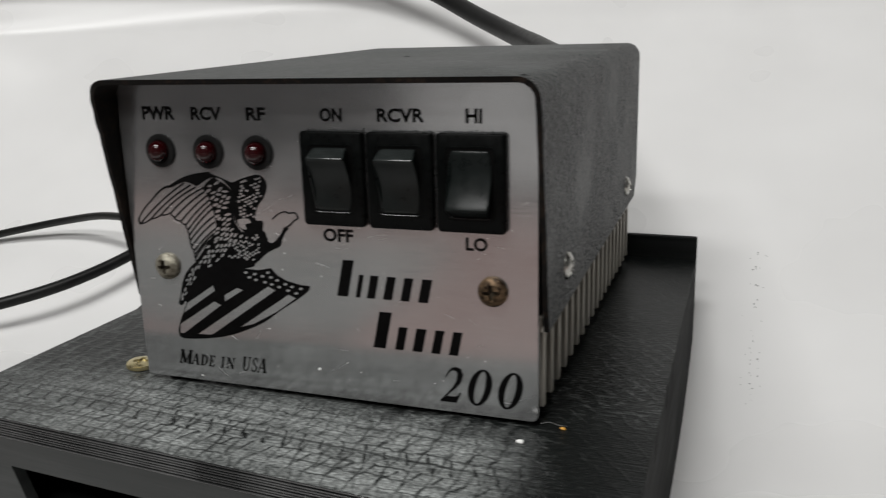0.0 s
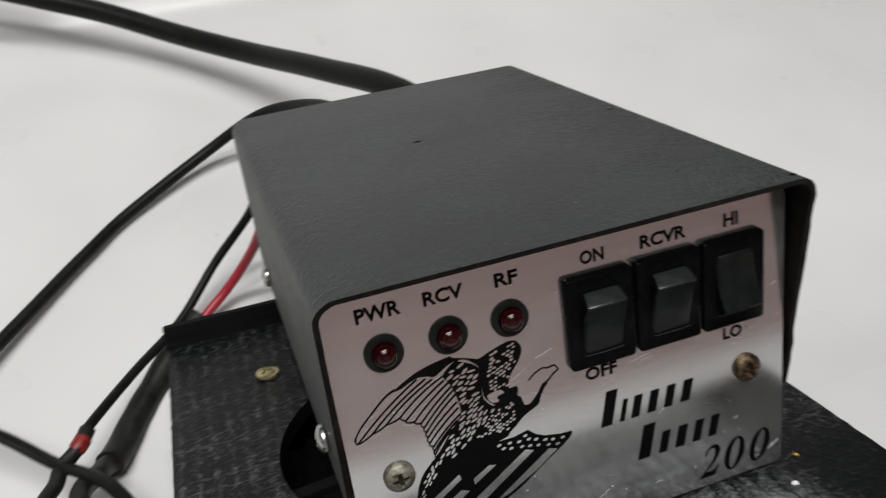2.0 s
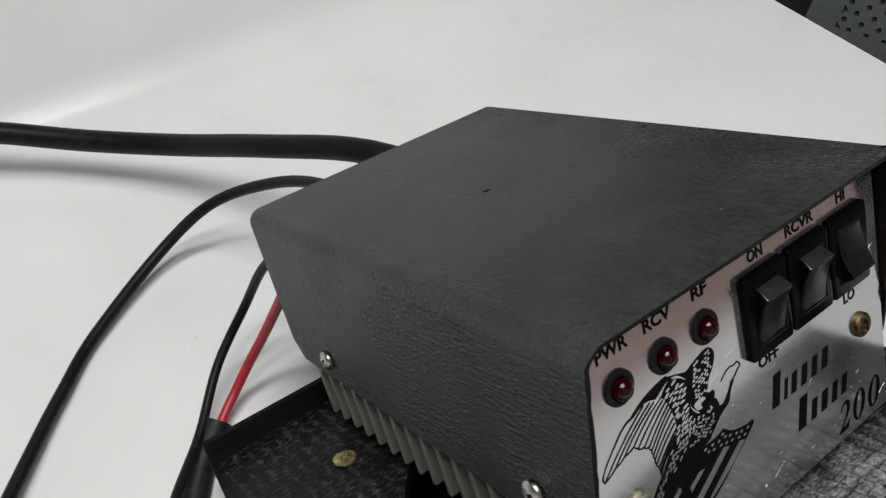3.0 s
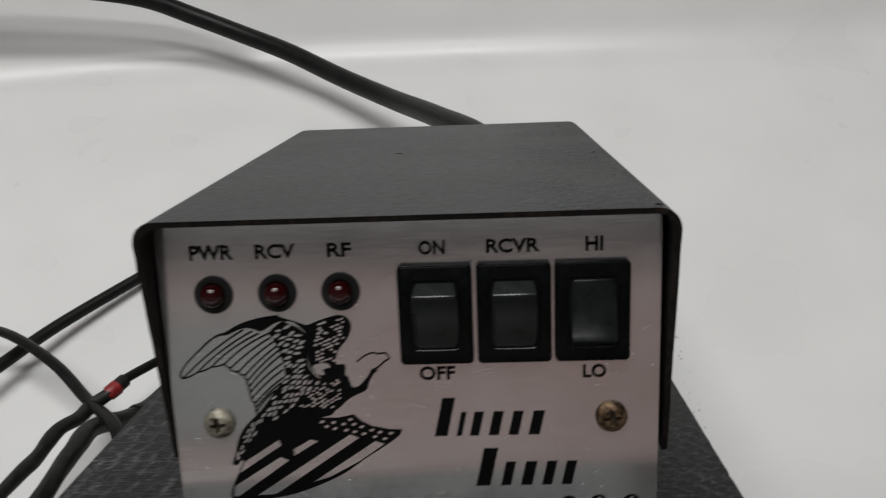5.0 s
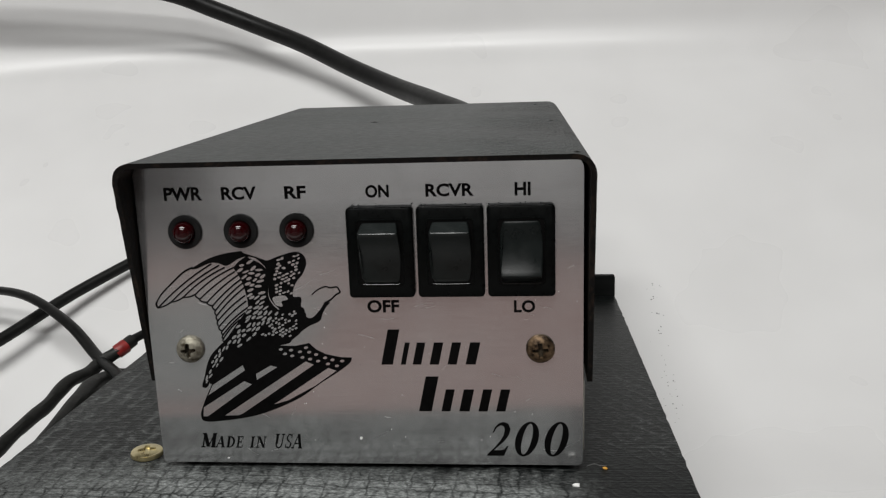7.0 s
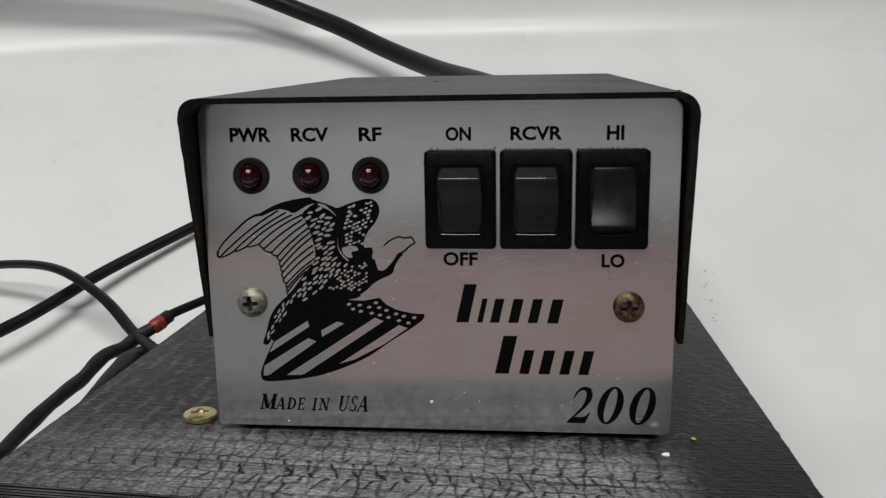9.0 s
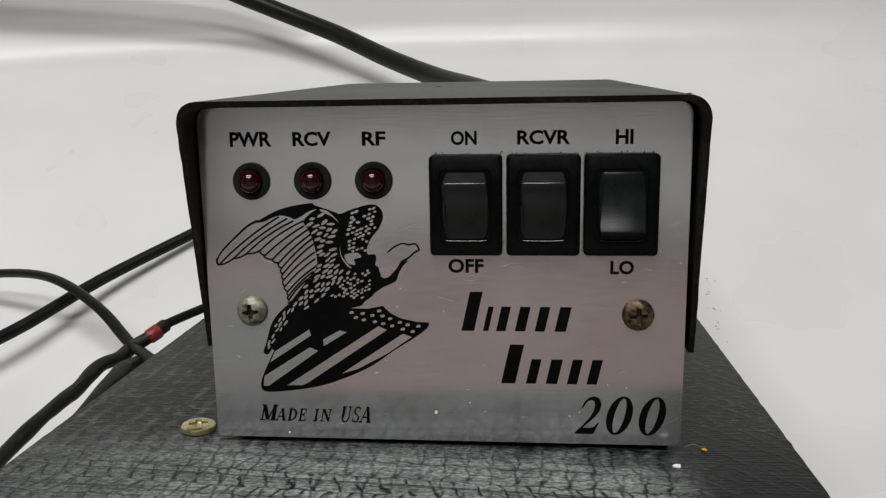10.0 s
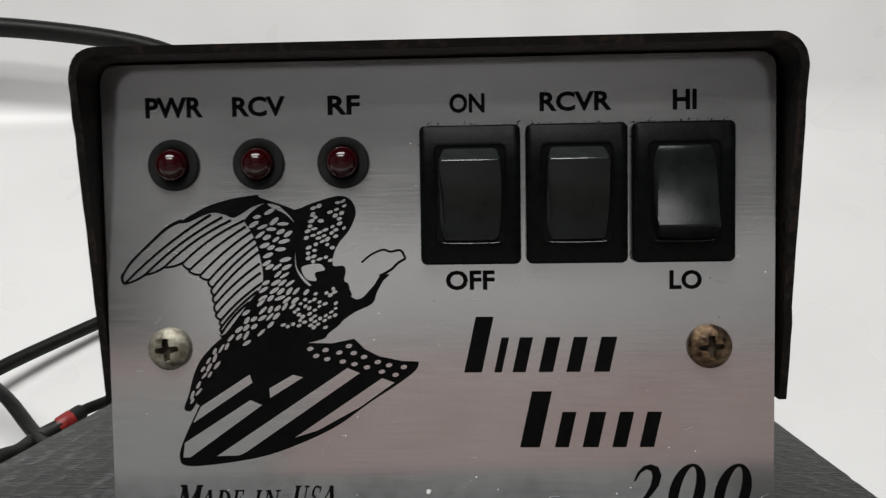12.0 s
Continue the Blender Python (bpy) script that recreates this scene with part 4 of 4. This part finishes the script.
for quad in ([(-38.4, 18.8), (-37.1, 21.4), (-29.3, 26.4), (-28.9, 25.1)], [(-39.8, 15.7), (-29.3, 22.4), (-27.5, 21.6), (-39.0, 13.4), (-40.1, 13.4)], [(-26.3, 24.2), (-22.6, 26.3), (-21.0, 25.9), (-26.2, 22.7)],
             [(-34.8, 13.6), (-14.1, 27.3), (-12.2, 26.5), (-30.2, 14.2), (-31.3, 13.7)], [(-22.5, 16.5), (-8.8, 25.7), (-6.9, 25.0), (-12.3, 21.2), (-18.9, 17.6)]):
    bm = bmesh.new()
    add_prism(bm, quad, *LIGHT)
    part("emblem_stripe", bm, M_PANEL, panel)


def fleck(bm, x, z, w, h, tilt):
    ring = []
    for i in range(8):
        a = i * math.pi / 4
        u, v = w * math.cos(a) / 2, h * math.sin(a) / 2
        ring.append((x + u * math.cos(tilt) - v * math.sin(tilt), z + u * math.sin(tilt) + v * math.cos(tilt)))
    add_prism(bm, ring, *LIGHT)


def inside(p, outline):
    hit_ = False
    for (xa, za), (xb, zb) in zip(outline, outline[1:] + outline[:1]):
        if (za > p[1]) != (zb > p[1]) and p[0] < xa + (p[1] - za) * (xb - xa) / (zb - za):
            hit_ = not hit_
    return hit_


def speckles(outline, box, w, h, tilt, seed, keep=0.9):
    """Bare-metal flecks in leaning rows within an outline and a box, uneven in size."""
    rnd = random.Random(seed)
    bm = bmesh.new()
    t0 = radians(tilt)
    along, across = Vector((math.cos(t0), math.sin(t0))), Vector((-math.sin(t0), math.cos(t0)))
    mid = Vector(((box[0] + box[1]) / 2, (box[2] + box[3]) / 2))
    for r in range(-40, 41):
        for c in range(-30, 31):
            p = mid + across * (r * h * 1.30) + along * ((c + 0.5 * (r % 2)) * w * 1.14) + Vector((rnd.gauss(0, 0.12), rnd.gauss(0, 0.06)))
            k = rnd.uniform(0.72, 1.12)
            if rnd.random() > keep or not (box[0] < p.x < box[1] and box[2] < p.y < box[3]):
                continue
            ends = [p + along * w * 0.50 * q for q in (-1, 1)] + [p + across * h * 0.8 * q for q in (-1, 1)]
            if all(inside((q.x, q.y), outline) for q in ends):
                fleck(bm, p.x, p.y, w * k, h * rnd.uniform(0.75, 1.1), t0 + rnd.gauss(0, 0.16))
    return tagged(part("emblem_speckle", bm, M_PANEL, panel), kind="stuff")


speckles(FIELD, (-30, -20.8, 43.5, 54), 1.75, 0.66, 24, 2)
speckles(FIELD, (-30, -20.0, 37.5, 43.6), 1.7, 0.62, 36, 3)
speckles(FIELD, (-34, -18.0, 30.6, 37.6), 1.6, 0.60, 48, 5)
speckles(LOBE, (-20.0, -14.0, 43.6, 53.5), 0.95, 0.58, 22, 1, 0.85)
speckles(NECK, (-24.0, -15.4, 33.6, 39.6), 0.85, 0.55, 30, 7, 0.7)
speckles([(-33.0, 32.4), (-36.3, 29.5), (-37.9, 26.8), (-38.9, 23.5), (-39.7, 21.3), (-39.3, 20.7), (-38.4, 21.0), (-36.9, 23.5), (-34.6, 26.4), (-32.9, 29.7), (-31.9, 31.3)], (-40, -31, 20, 33), 1.5, 0.5, 56, 6)
bm = bmesh.new()
for x, z in [(-19.8, 30.3), (-17.4, 30.1), (-13.8, 30.7), (-18.9, 29.2), (-17.2, 28.7), (-15.3, 29.7), (-13.1, 29.6), (-11.5, 29.0), (-14.8, 28.3), (-13.0, 27.9), (-11.1, 27.4), (-9.4, 28.2), (-7.7, 27.7), (-8.8, 26.7), (-6.7, 26.2), (-5.4, 27.4)]:
    fleck(bm, x, z, 1.05, 0.68, radians(12))
tagged(part("emblem_speckle", bm, M_PANEL, panel), kind="stuff")
bm = bmesh.new()
add_prism(bm, [(p.x, p.y) for p in smooth_loop([(-20.7, 43.0), (-18.7, 43.4), (-17.7, 43.2), (-17.3, 42.4), (-18.8, 42.0), (-18.6, 40.8), (-20.0, 41.0), (-20.7, 42.0)], 3)], *LIGHT)
part("emblem_patch", bm, M_PANEL, panel)

# grime along the switches, pale flecks and hair scratches on the metal
rnd = random.Random(11)


def panel_bits(name, bits, mat):
    bm = bmesh.new()
    for x, z, r in bits:
        turn = rnd.uniform(0, 6.28)
        add_prism(bm, [(x + r * rnd.uniform(0.6, 1.2) * math.cos(turn + k * 1.2566), z + r * rnd.uniform(0.5, 1.1) * math.sin(turn + k * 1.2566)) for k in range(5)], -0.05, 0.02)
    return tagged(part(name, bm, mat, panel), kind="stuff")


bits = []
for x0, x1 in ((-2.4, 12.6), (13.4, 28.4), (29.1, 44.1)):
    for _ in range(26):
        bits.append((rnd.uniform(x0, x1), 63.95 + abs(rnd.gauss(0, 0.25)), rnd.uniform(0.05, 0.2)))
    for _ in range(8):
        bits.append((rnd.choice((x0, x1)) + rnd.uniform(-0.25, 0.25), rnd.uniform(43, 64), rnd.uniform(0.05, 0.14)))
for _ in range(22):
    bits.append((rnd.uniform(-50, 49), rnd.uniform(3, 72), rnd.uniform(0.05, 0.12)))
panel_bits("grime", bits, M_DARK)
panel_bits("pale_fleck", [(rnd.uniform(-50, 49), rnd.uniform(2, 62), rnd.uniform(0.04, 0.13)) for _ in range(60)] + [(-2.0, 8.0, 0.45), (-34.9, 2.6, 0.3)], M_WHITE)
bm = bmesh.new()
for _ in range(60):
    x, z, a, length = rnd.uniform(-48, 47), rnd.uniform(4, 60), rnd.uniform(-0.9, 0.9), rnd.uniform(0.8, 4.5)
    bend = rnd.uniform(-0.4, 0.4)
    pts = [(x + length * k / 5 * math.cos(a + bend * k / 5), z + length * k / 5 * math.sin(a + bend * k / 5)) for k in range(6)]
    add_prism(bm, [(p, q + 0.025) for p, q in pts] + [(p, q - 0.025) for p, q in reversed(pts)], -0.03, 0.02)
tagged(part("hair_scratch", bm, M_SCRATCH, panel), kind="stuff")

# rocker switches
def add_loft(bm, rings):
    """Closed rings of places in millimetres, joined in turn and capped."""
    got = [[bm.verts.new(Vector(p) * MM) for p in ring] for ring in rings]
    k = len(got[0])
    for a, b in zip(got, got[1:]):
        for i in range(k):
            bm.faces.new((a[i], a[(i + 1) % k], b[(i + 1) % k], b[i]))
    caps = [bm.faces.new(got[0]), bm.faces.new(got[-1])]
    bmesh.ops.triangulate(bm, faces=caps, ngon_method="EAR_CLIP")
    return bm


def rocker_switch(x, flip):
    bm = bmesh.new()
    rings = []
    for inset, out in ((0, 0.02), (0, 1.45), (0.1, 1.7), (0.35, 1.9)):
        rings.append([(a, -out, b) for a, b in round_rect(-7.5 + inset, 7.5 - inset, -10.4 + inset, 10.4 - inset, 0.95 - inset * 0.5)])
    add_loft(bm, rings)
    body = part("switch", bm, M_BLACK, amp, "black rocker switch", smooth=True)
    body.matrix_basis = pose(x * MM, 0, 0.0535)
    bm = bmesh.new()
    outer = round_rect(-5.4, 5.4, -7.7, 7.7, 1.1)
    inner = round_rect(-5.1, 5.1, -7.4, 7.4, 0.9)
    rings = [[(a, -1.85, b) for a, b in outer], [(a, -1.97, b) for a, b in outer], [(a, -2.03, b) for a, b in inner], [(a, -1.85, b) for a, b in inner]]
    got = [[bm.verts.new(Vector(p) * MM) for p in ring] for ring in rings]
    k = len(outer)
    for a, b in zip(got, got[1:] + got[:1]):
        for i in range(k):
            bm.faces.new((a[i], a[(i + 1) % k], b[(i + 1) % k], b[i]))
    part("switch_rim", bm, M_BLACK, body)
    # Flat black sheet in place of the shaded gap around the rocker.
    bm = bmesh.new()
    add_prism(bm, round_rect(-5.05, 5.05, -7.35, 7.35, 0.8), -1.92, -1.86)
    part("switch_gap_shade", bm, M_INK, body)
    # Bottom lip of the rim, its glint drawn with the paler material.
    bm = bmesh.new()
    add_tube(bm, [(-4.3, -2.05, -7.0), (-3.7, -2.05, -7.18), (0, -2.05, -7.25), (3.7, -2.05, -7.18), (4.3, -2.05, -7.0)], 0.11, sides=8)
    part("switch_lip", bm, M_LIT_EDGE, body, smooth=True)
    # concave rocking face, a ledge at the raised end, barrel-shaped sides
    face = [(-6.6 + 11.3 * i / 16, 0.35 + 3.0 * (i / 16) ** 2.3) for i in range(17)]
    side = [(-6.9, -0.1), (-6.85, 0.2), *face, (4.85, 3.40), (5.0, 3.36), (5.15, 3.24), (5.3, 3.02), (6.45, 1.5), (6.75, 0.8), (6.9, 0.2), (6.9, -0.1)]
    sections = []
    for u, shrink in ((-1.0, 0.35), (-0.97, 0.12), (-0.9, 0.0), (0.9, 0.0), (0.97, 0.12), (1.0, 0.35)):
        ring = []
        for z, o in side:
            half = 4.75 - 0.5 * (abs(z) / 6.9) ** 2 - 0.45 * (abs(z) / 6.9) ** 12
            ring.append((u * half, -1.86 - max(o - shrink, -0.1), (-z if flip else z) * (1 - shrink * 0.03)))
        sections.append(ring)
    bm = bmesh.new()
    add_loft(bm, sections)
    bmesh.ops.recalc_face_normals(bm, faces=bm.faces)
    # Upward faces of the rocker take the lit copy of its plastic.
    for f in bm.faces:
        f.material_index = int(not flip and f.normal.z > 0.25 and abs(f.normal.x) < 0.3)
    part("rocker", bm, [M_ROCKER, M_LIT_EDGE], body, smooth=True)


for x, flip in ((5.1, False), (20.9, False), (36.6, True)):
    rocker_switch(x, flip)

# indicator lamps
for x in (-40.1, -27.0, -14.05):
    bm = bmesh.new()
    add_lathe(bm, [(3.95, 0.02), (3.93, 0.55), (3.8, 0.72), (3.5, 0.78), (2.75, 0.78), (2.55, 0.66), (2.5, 0.3)], 44)
    holder = part("indicator_lamp", bm, M_RUBBER, amp, "dark red indicator lamp in a dark rubber ring", smooth=True)
    holder.matrix_basis = pose(x * MM, 0, 0.0587)
    bm = bmesh.new()
    add_lathe(bm, [(2.45, 0.1), (2.45, 1.1)] + [(2.45 * math.cos(radians(a)), 1.1 + 2.2 * math.sin(radians(a))) for a in (12, 24, 36, 48, 60, 72, 82, 88)], 36)
    part("lens", bm, M_LENS, holder, smooth=True)

# screws of the front panel and the cover
for x, z, mat, turn, label in ((-41.6, 30.5, M_NICKEL, 6, "tarnished cross-head screw"), (40.7, 30.3, M_RUST, 4, "rusty cross-head screw")):
    bm = bmesh.new()
    screw_head(bm, 3.3, 2.1, 0.62, pose(x * MM, -0.00002, z * MM, 90, 0, 0) @ pose(0, 0, 0, 0, 0, turn))
    part("panel_screw", bm, [mat, M_RECESS], amp, label, smooth=True)
for side, turn in ((1, 90), (-1, -90)):
    for y, z, spin in ((19.5, 31.6, 30), (119.8, 32.4, 55)):
        bm = bmesh.new()
        screw_head(bm, 3.3, 2.0, 0.6, pose(side * 0.0527 - 0.0006, y * MM, z * MM, 0, turn, 0) @ pose(0, 0, 0, 0, 0, spin))
        part("cover_screw", bm, [M_STEEL, M_RECESS], amp, "bright cross-head screw", smooth=True)
tagged(amp, "dark grey metal amplifier with brushed aluminium front, on black stand", "amplifier")

# brass screws standing in the printed stand
for x, y, spin, lean in ((-58.2, 5.8, 20, 4), (-61.0, 114.8, 40, 6)):
    bm = bmesh.new()
    screw_head(bm, 4.0, 1.25, 0.45, pose(x * MM, y * MM, 0.0006, lean, lean * 0.6, spin), slot=0.8, thin=1.2)
    add_lathe(bm, [(1.4, -6), (1.4, 0.2), (3.4, 0.9), (3.7, 1.3)], 24, (x, y, 0), "z")
    tagged(part("brass_screw", bm, [M_BRASS, M_RECESS], None, smooth=True), "brass cross-head wood screw driven into the black stand", "screw", "brass screws")

# crumbs on the stand
for x, y, mat, size, label in ((48.4, -7.6, M_WHITE, 0.8, "white crumb on the black stand"), (55.7, 1.0, M_AMBER, 0.55, "amber crumb on the black stand")):
    bm = bmesh.new()
    bmesh.ops.create_icosphere(bm, subdivisions=2, radius=size * MM)
    for v in bm.verts:
        v.co *= 1 + 0.5 * noise.noise(v.co * 2200)
        v.co = Vector((v.co.x * 1.15 + x * MM, v.co.y * 0.7 + y * MM, max(v.co.z * 0.55 + size * 0.4 * MM, 0.00002)))
    tagged(part("crumb", bm, mat), label, "crumb")

# a stray hair by the panel's corner
bm = bmesh.new()
add_tube(bm, [(51.2, -0.8, 1.6), (53.0, -0.2, 1.9), (54.6, 1.0, 0.9), (56.2, 2.6, 0.1)], 0.05, sides=6)
tagged(part("hair", bm, M_DIRT), "thin grey hair lying on the black stand", "hair")

# ---- cables ----


def cable(name, points, radius, mat, label, category="cable", group="", **more):
    bm = bmesh.new()
    add_tube(bm, points, radius, **more)
    return tagged(part(name, bm, mat, smooth=True), label, category, group)


cable("coaxial_cable", [(40, 144, 47), (20, 195, 67.4), (-4, 243.7, 75.4), (-29, 287, 82), (-61, 318, 94), (-92.6, 337.7, 108.4), (-122, 348.6, 120), (-150.5, 351, 131.5), (-180, 345.5, 143),
                        (-220, 333.5, 149), (-267, 316.7, 150.6), (-321, 298, 145), (-380, 278, 134.5), (-443, 257, 120), (-509, 236, 103.4), (-576, 215.4, 86), (-640, 196, 68)], 5.3,
      M_CABLE, "thick black coaxial cable arching up against the white sheet")
cable("thin_coaxial_cable", [(-8, 144, 58), (-8.3, 186.6, 65.7), (-16.5, 224.3, 64.7), (-35.3, 252.4, 58.9), (-62.4, 262, 44.8), (-101.1, 246.6, 28.7), (-121, 231, 19.6), (-140.5, 213.5, 10.0), (-171.5, 181, -5.4), (-194, 146, -19.6),
                             (-216.3, 119.8, -27.7), (-255, 96.5, -35), (-309, 74.8, -39.7), (-371, 54, -43.2), (-430, 36, -43.1)], (2.4, 2.9), M_CABLE, "thin black coaxial cable curving across the white sheet")
cable("fan_cable", [(-91, 86, -30), (-106.6, 95, -28.5), (-118.4, 112.7, -21), (-135.6, 130, -18.5), (-154.4, 143.5, -8), (-180, 156.5, 0.7), (-209.6, 168, 0.2), (-241.6, 175.7, -5.3), (-276, 174.5, -12.2),
                    (-311, 169, -19.5), (-360, 162, -26), (-420, 152, -29)], 2.3, M_CABLE, "flat black cable looping above the white sheet", flat=1.2)
cable("black_wire", [(-42, 146.5, 64), (-46, 174, 50), (-51.8, 194.4, 32), (-70, 196.5, 13.7), (-88.5, 184, -2.4), (-107, 164.5, -9), (-123, 141, -13.3), (-127, 134, -15.5)], 1.85, M_CABLE, "thin black wire from the amplifier's back to a splice", "wire")
cable("red_wire", [(-43.5, 146.8, 54), (-46.0, 155.0, 47.3), (-48.6, 168.0, 35.8), (-53.3, 181.0, 22.7), (-59.7, 189.6, 11.8), (-68.0, 192.0, 2.8), (-76.5, 189.5, -3.2), (-83, 185.5, -7.6), (-91, 180, -12.5)], 1.95, M_RED, "red power wire running into a black sleeve", "wire")
cable("wire_sleeve", [(-80, 187.5, -3), (-91.7, 181.8, -12.4), (-107, 166, -23), (-117.5, 147, -29.5), (-121, 138, -29.5)], (5.6, 5.2), M_SLEEVE, "black heat-shrink sleeve over a wire splice", "sleeve", "wire sleeves", uneven=0.12)
cable("wire_sleeve", [(-124, 138.2, -13.9), (-127, 132.7, -16), (-133.4, 128, -19.9), (-135.2, 121, -21.6), (-138.6, 111, -22), (-140, 97.8, -25.4), (-143.7, 77, -30), (-148, 52, -37.8)], (2.7, 2.5), M_SLEEVE, "black heat-shrink sleeve over a wire splice", "sleeve", "wire sleeves", uneven=0.2)
cable("wire_sleeve", [(-121, 137, -29), (-123, 129, -26), (-127, 114, -22.5), (-125.5, 97, -22), (-125.8, 76.4, -26), (-130, 55.5, -37)], (3.5, 3.2), M_SLEEVE, "black heat-shrink sleeve over a wire splice", "sleeve", "wire sleeves", uneven=0.2)
cable("red_tape", [(-128.4, 131.8, -16.9), (-127, 132.9, -16), (-125.8, 134.8, -15.2)], (2.95, 3.05), M_ORANGE, "scrap of red tape on the wire splice", "tape", "scraps of tape")
cable("red_tape", [(-120.4, 139.2, -29.6), (-121.4, 137.2, -29.2), (-122.0, 135.6, -28.6)], (3.6, 3.8), M_BROWN, "scrap of brownish tape at the sleeve's end", "tape", "scraps of tape")
cable("black_wire", [(-147.6, 55, -37.5), (-150, 36, -42.6), (-152, 10, -43.9), (-165, -60, -43.8), (-200, -160, -43.8)], 2.0, M_CABLE, "thin black wire lying on the white sheet", "wire")
cable("red_wire", [(-129.6, 58, -36.5), (-131, 40, -42.6), (-132, 10, -43.7), (-146, -40, -43.6), (-190, -150, -43.6)], 2.2, M_RED, "red wire lying on the white sheet beside the stand", "wire")

# ---- beyond the sheet's edge ----
# a dark upright case, and a grey perforated panel leaning askew against it
case = root("equipment_case", pose(0.478, 0.297, DESK_TOP * MM, 0, 0, -58))
bm = bmesh.new()
add_box(bm, -200, 160, 0, 180, 6, 300, 3)
part("body", bm, M_DARK, case)
bm = bmesh.new()
add_lathe(bm, [(11, 0.05), (12, 1), (12, 5), (11, 6.2)], 24, axis="z")
foot = part("foot", bm, M_BLACK, case, smooth=True)
foot.matrix_basis = pose(-0.17, 0.03, 0)
for x, y in ((0.13, 0.03), (-0.17, 0.15), (0.13, 0.15)):
    share("foot", foot, pose(x, y, 0), case)
tagged(case, "dark equipment case standing on the desk beside the sheet", "equipment case")
side, rise = Vector((0.3686, -0.7931, -0.4849)).normalized(), Vector((0.3773, -0.2137, 0.9011))
rise = (rise - side * rise.dot(side)).normalized()
lean = Matrix.Translation(Vector((0.420, 0.262, 0.014))) @ Matrix((side, rise.cross(side), rise)).transposed().to_4x4()
grille = root("grille", lean)
bm = bmesh.new()
HALF = 6.1
for r in range(28):
    for c in range(4):
        x, z = 24.5 + (2 * c + (r + 1) % 2) * HALF, -3.4 + r * HALF
        ho, sq = [], []
        for i in range(8):
            a = radians(45 * i)
            qx, qz = math.cos(a), math.sin(a)
            k = abs(qx) + abs(qz)
            ho.append((x + 1.9 * qx, z + 1.9 * qz))
            sq.append((x + HALF * qx / k, z + HALF * qz / k))
        got = [[bm.verts.new(Vector((p, 0, q)) * MM) for p, q in ring] for ring in (sq, ho)] + [[bm.verts.new(Vector((p, 1.2, q)) * MM) for p, q in ho]]
        for a, b in zip(got, got[1:]):
            for i in range(8):
                bm.faces.new((a[i], a[(i + 1) % 8], b[(i + 1) % 8], b[i]))
part("perforated_field", bm, M_CASE, grille)
bm = bmesh.new()
for x0, x1, z0, z1 in ((0, 21, -24, 190), (66, 76, -24, 190), (21, 66, -24, -4), (21, 66, 162, 190)):
    add_box(bm, x0, x1, -0.3, 1.4, z0, z1)
part("plate", bm, M_CASE, grille)
bm = bmesh.new()
add_box(bm, 1, 75, 1.6, 4.0, -23, 189)
part("backing", bm, M_DARK, grille)
tagged(grille, "grey perforated metal panel leaning askew beside the white sheet", "panel")

# ceiling light fittings
for x, y in ((-0.25, -0.78), (-0.25, -1.52)):
    fit_ = root("ceiling_light", pose(x, y, CEILING))
    bm = bmesh.new()
    add_box(bm, -640, 640, -160, 160, -70, -0.5, 4)
    part("housing", bm, M_CEIL, fit_)
    tagged(fit_, "white tube light fitting on the ceiling", "ceiling light", "ceiling lights")
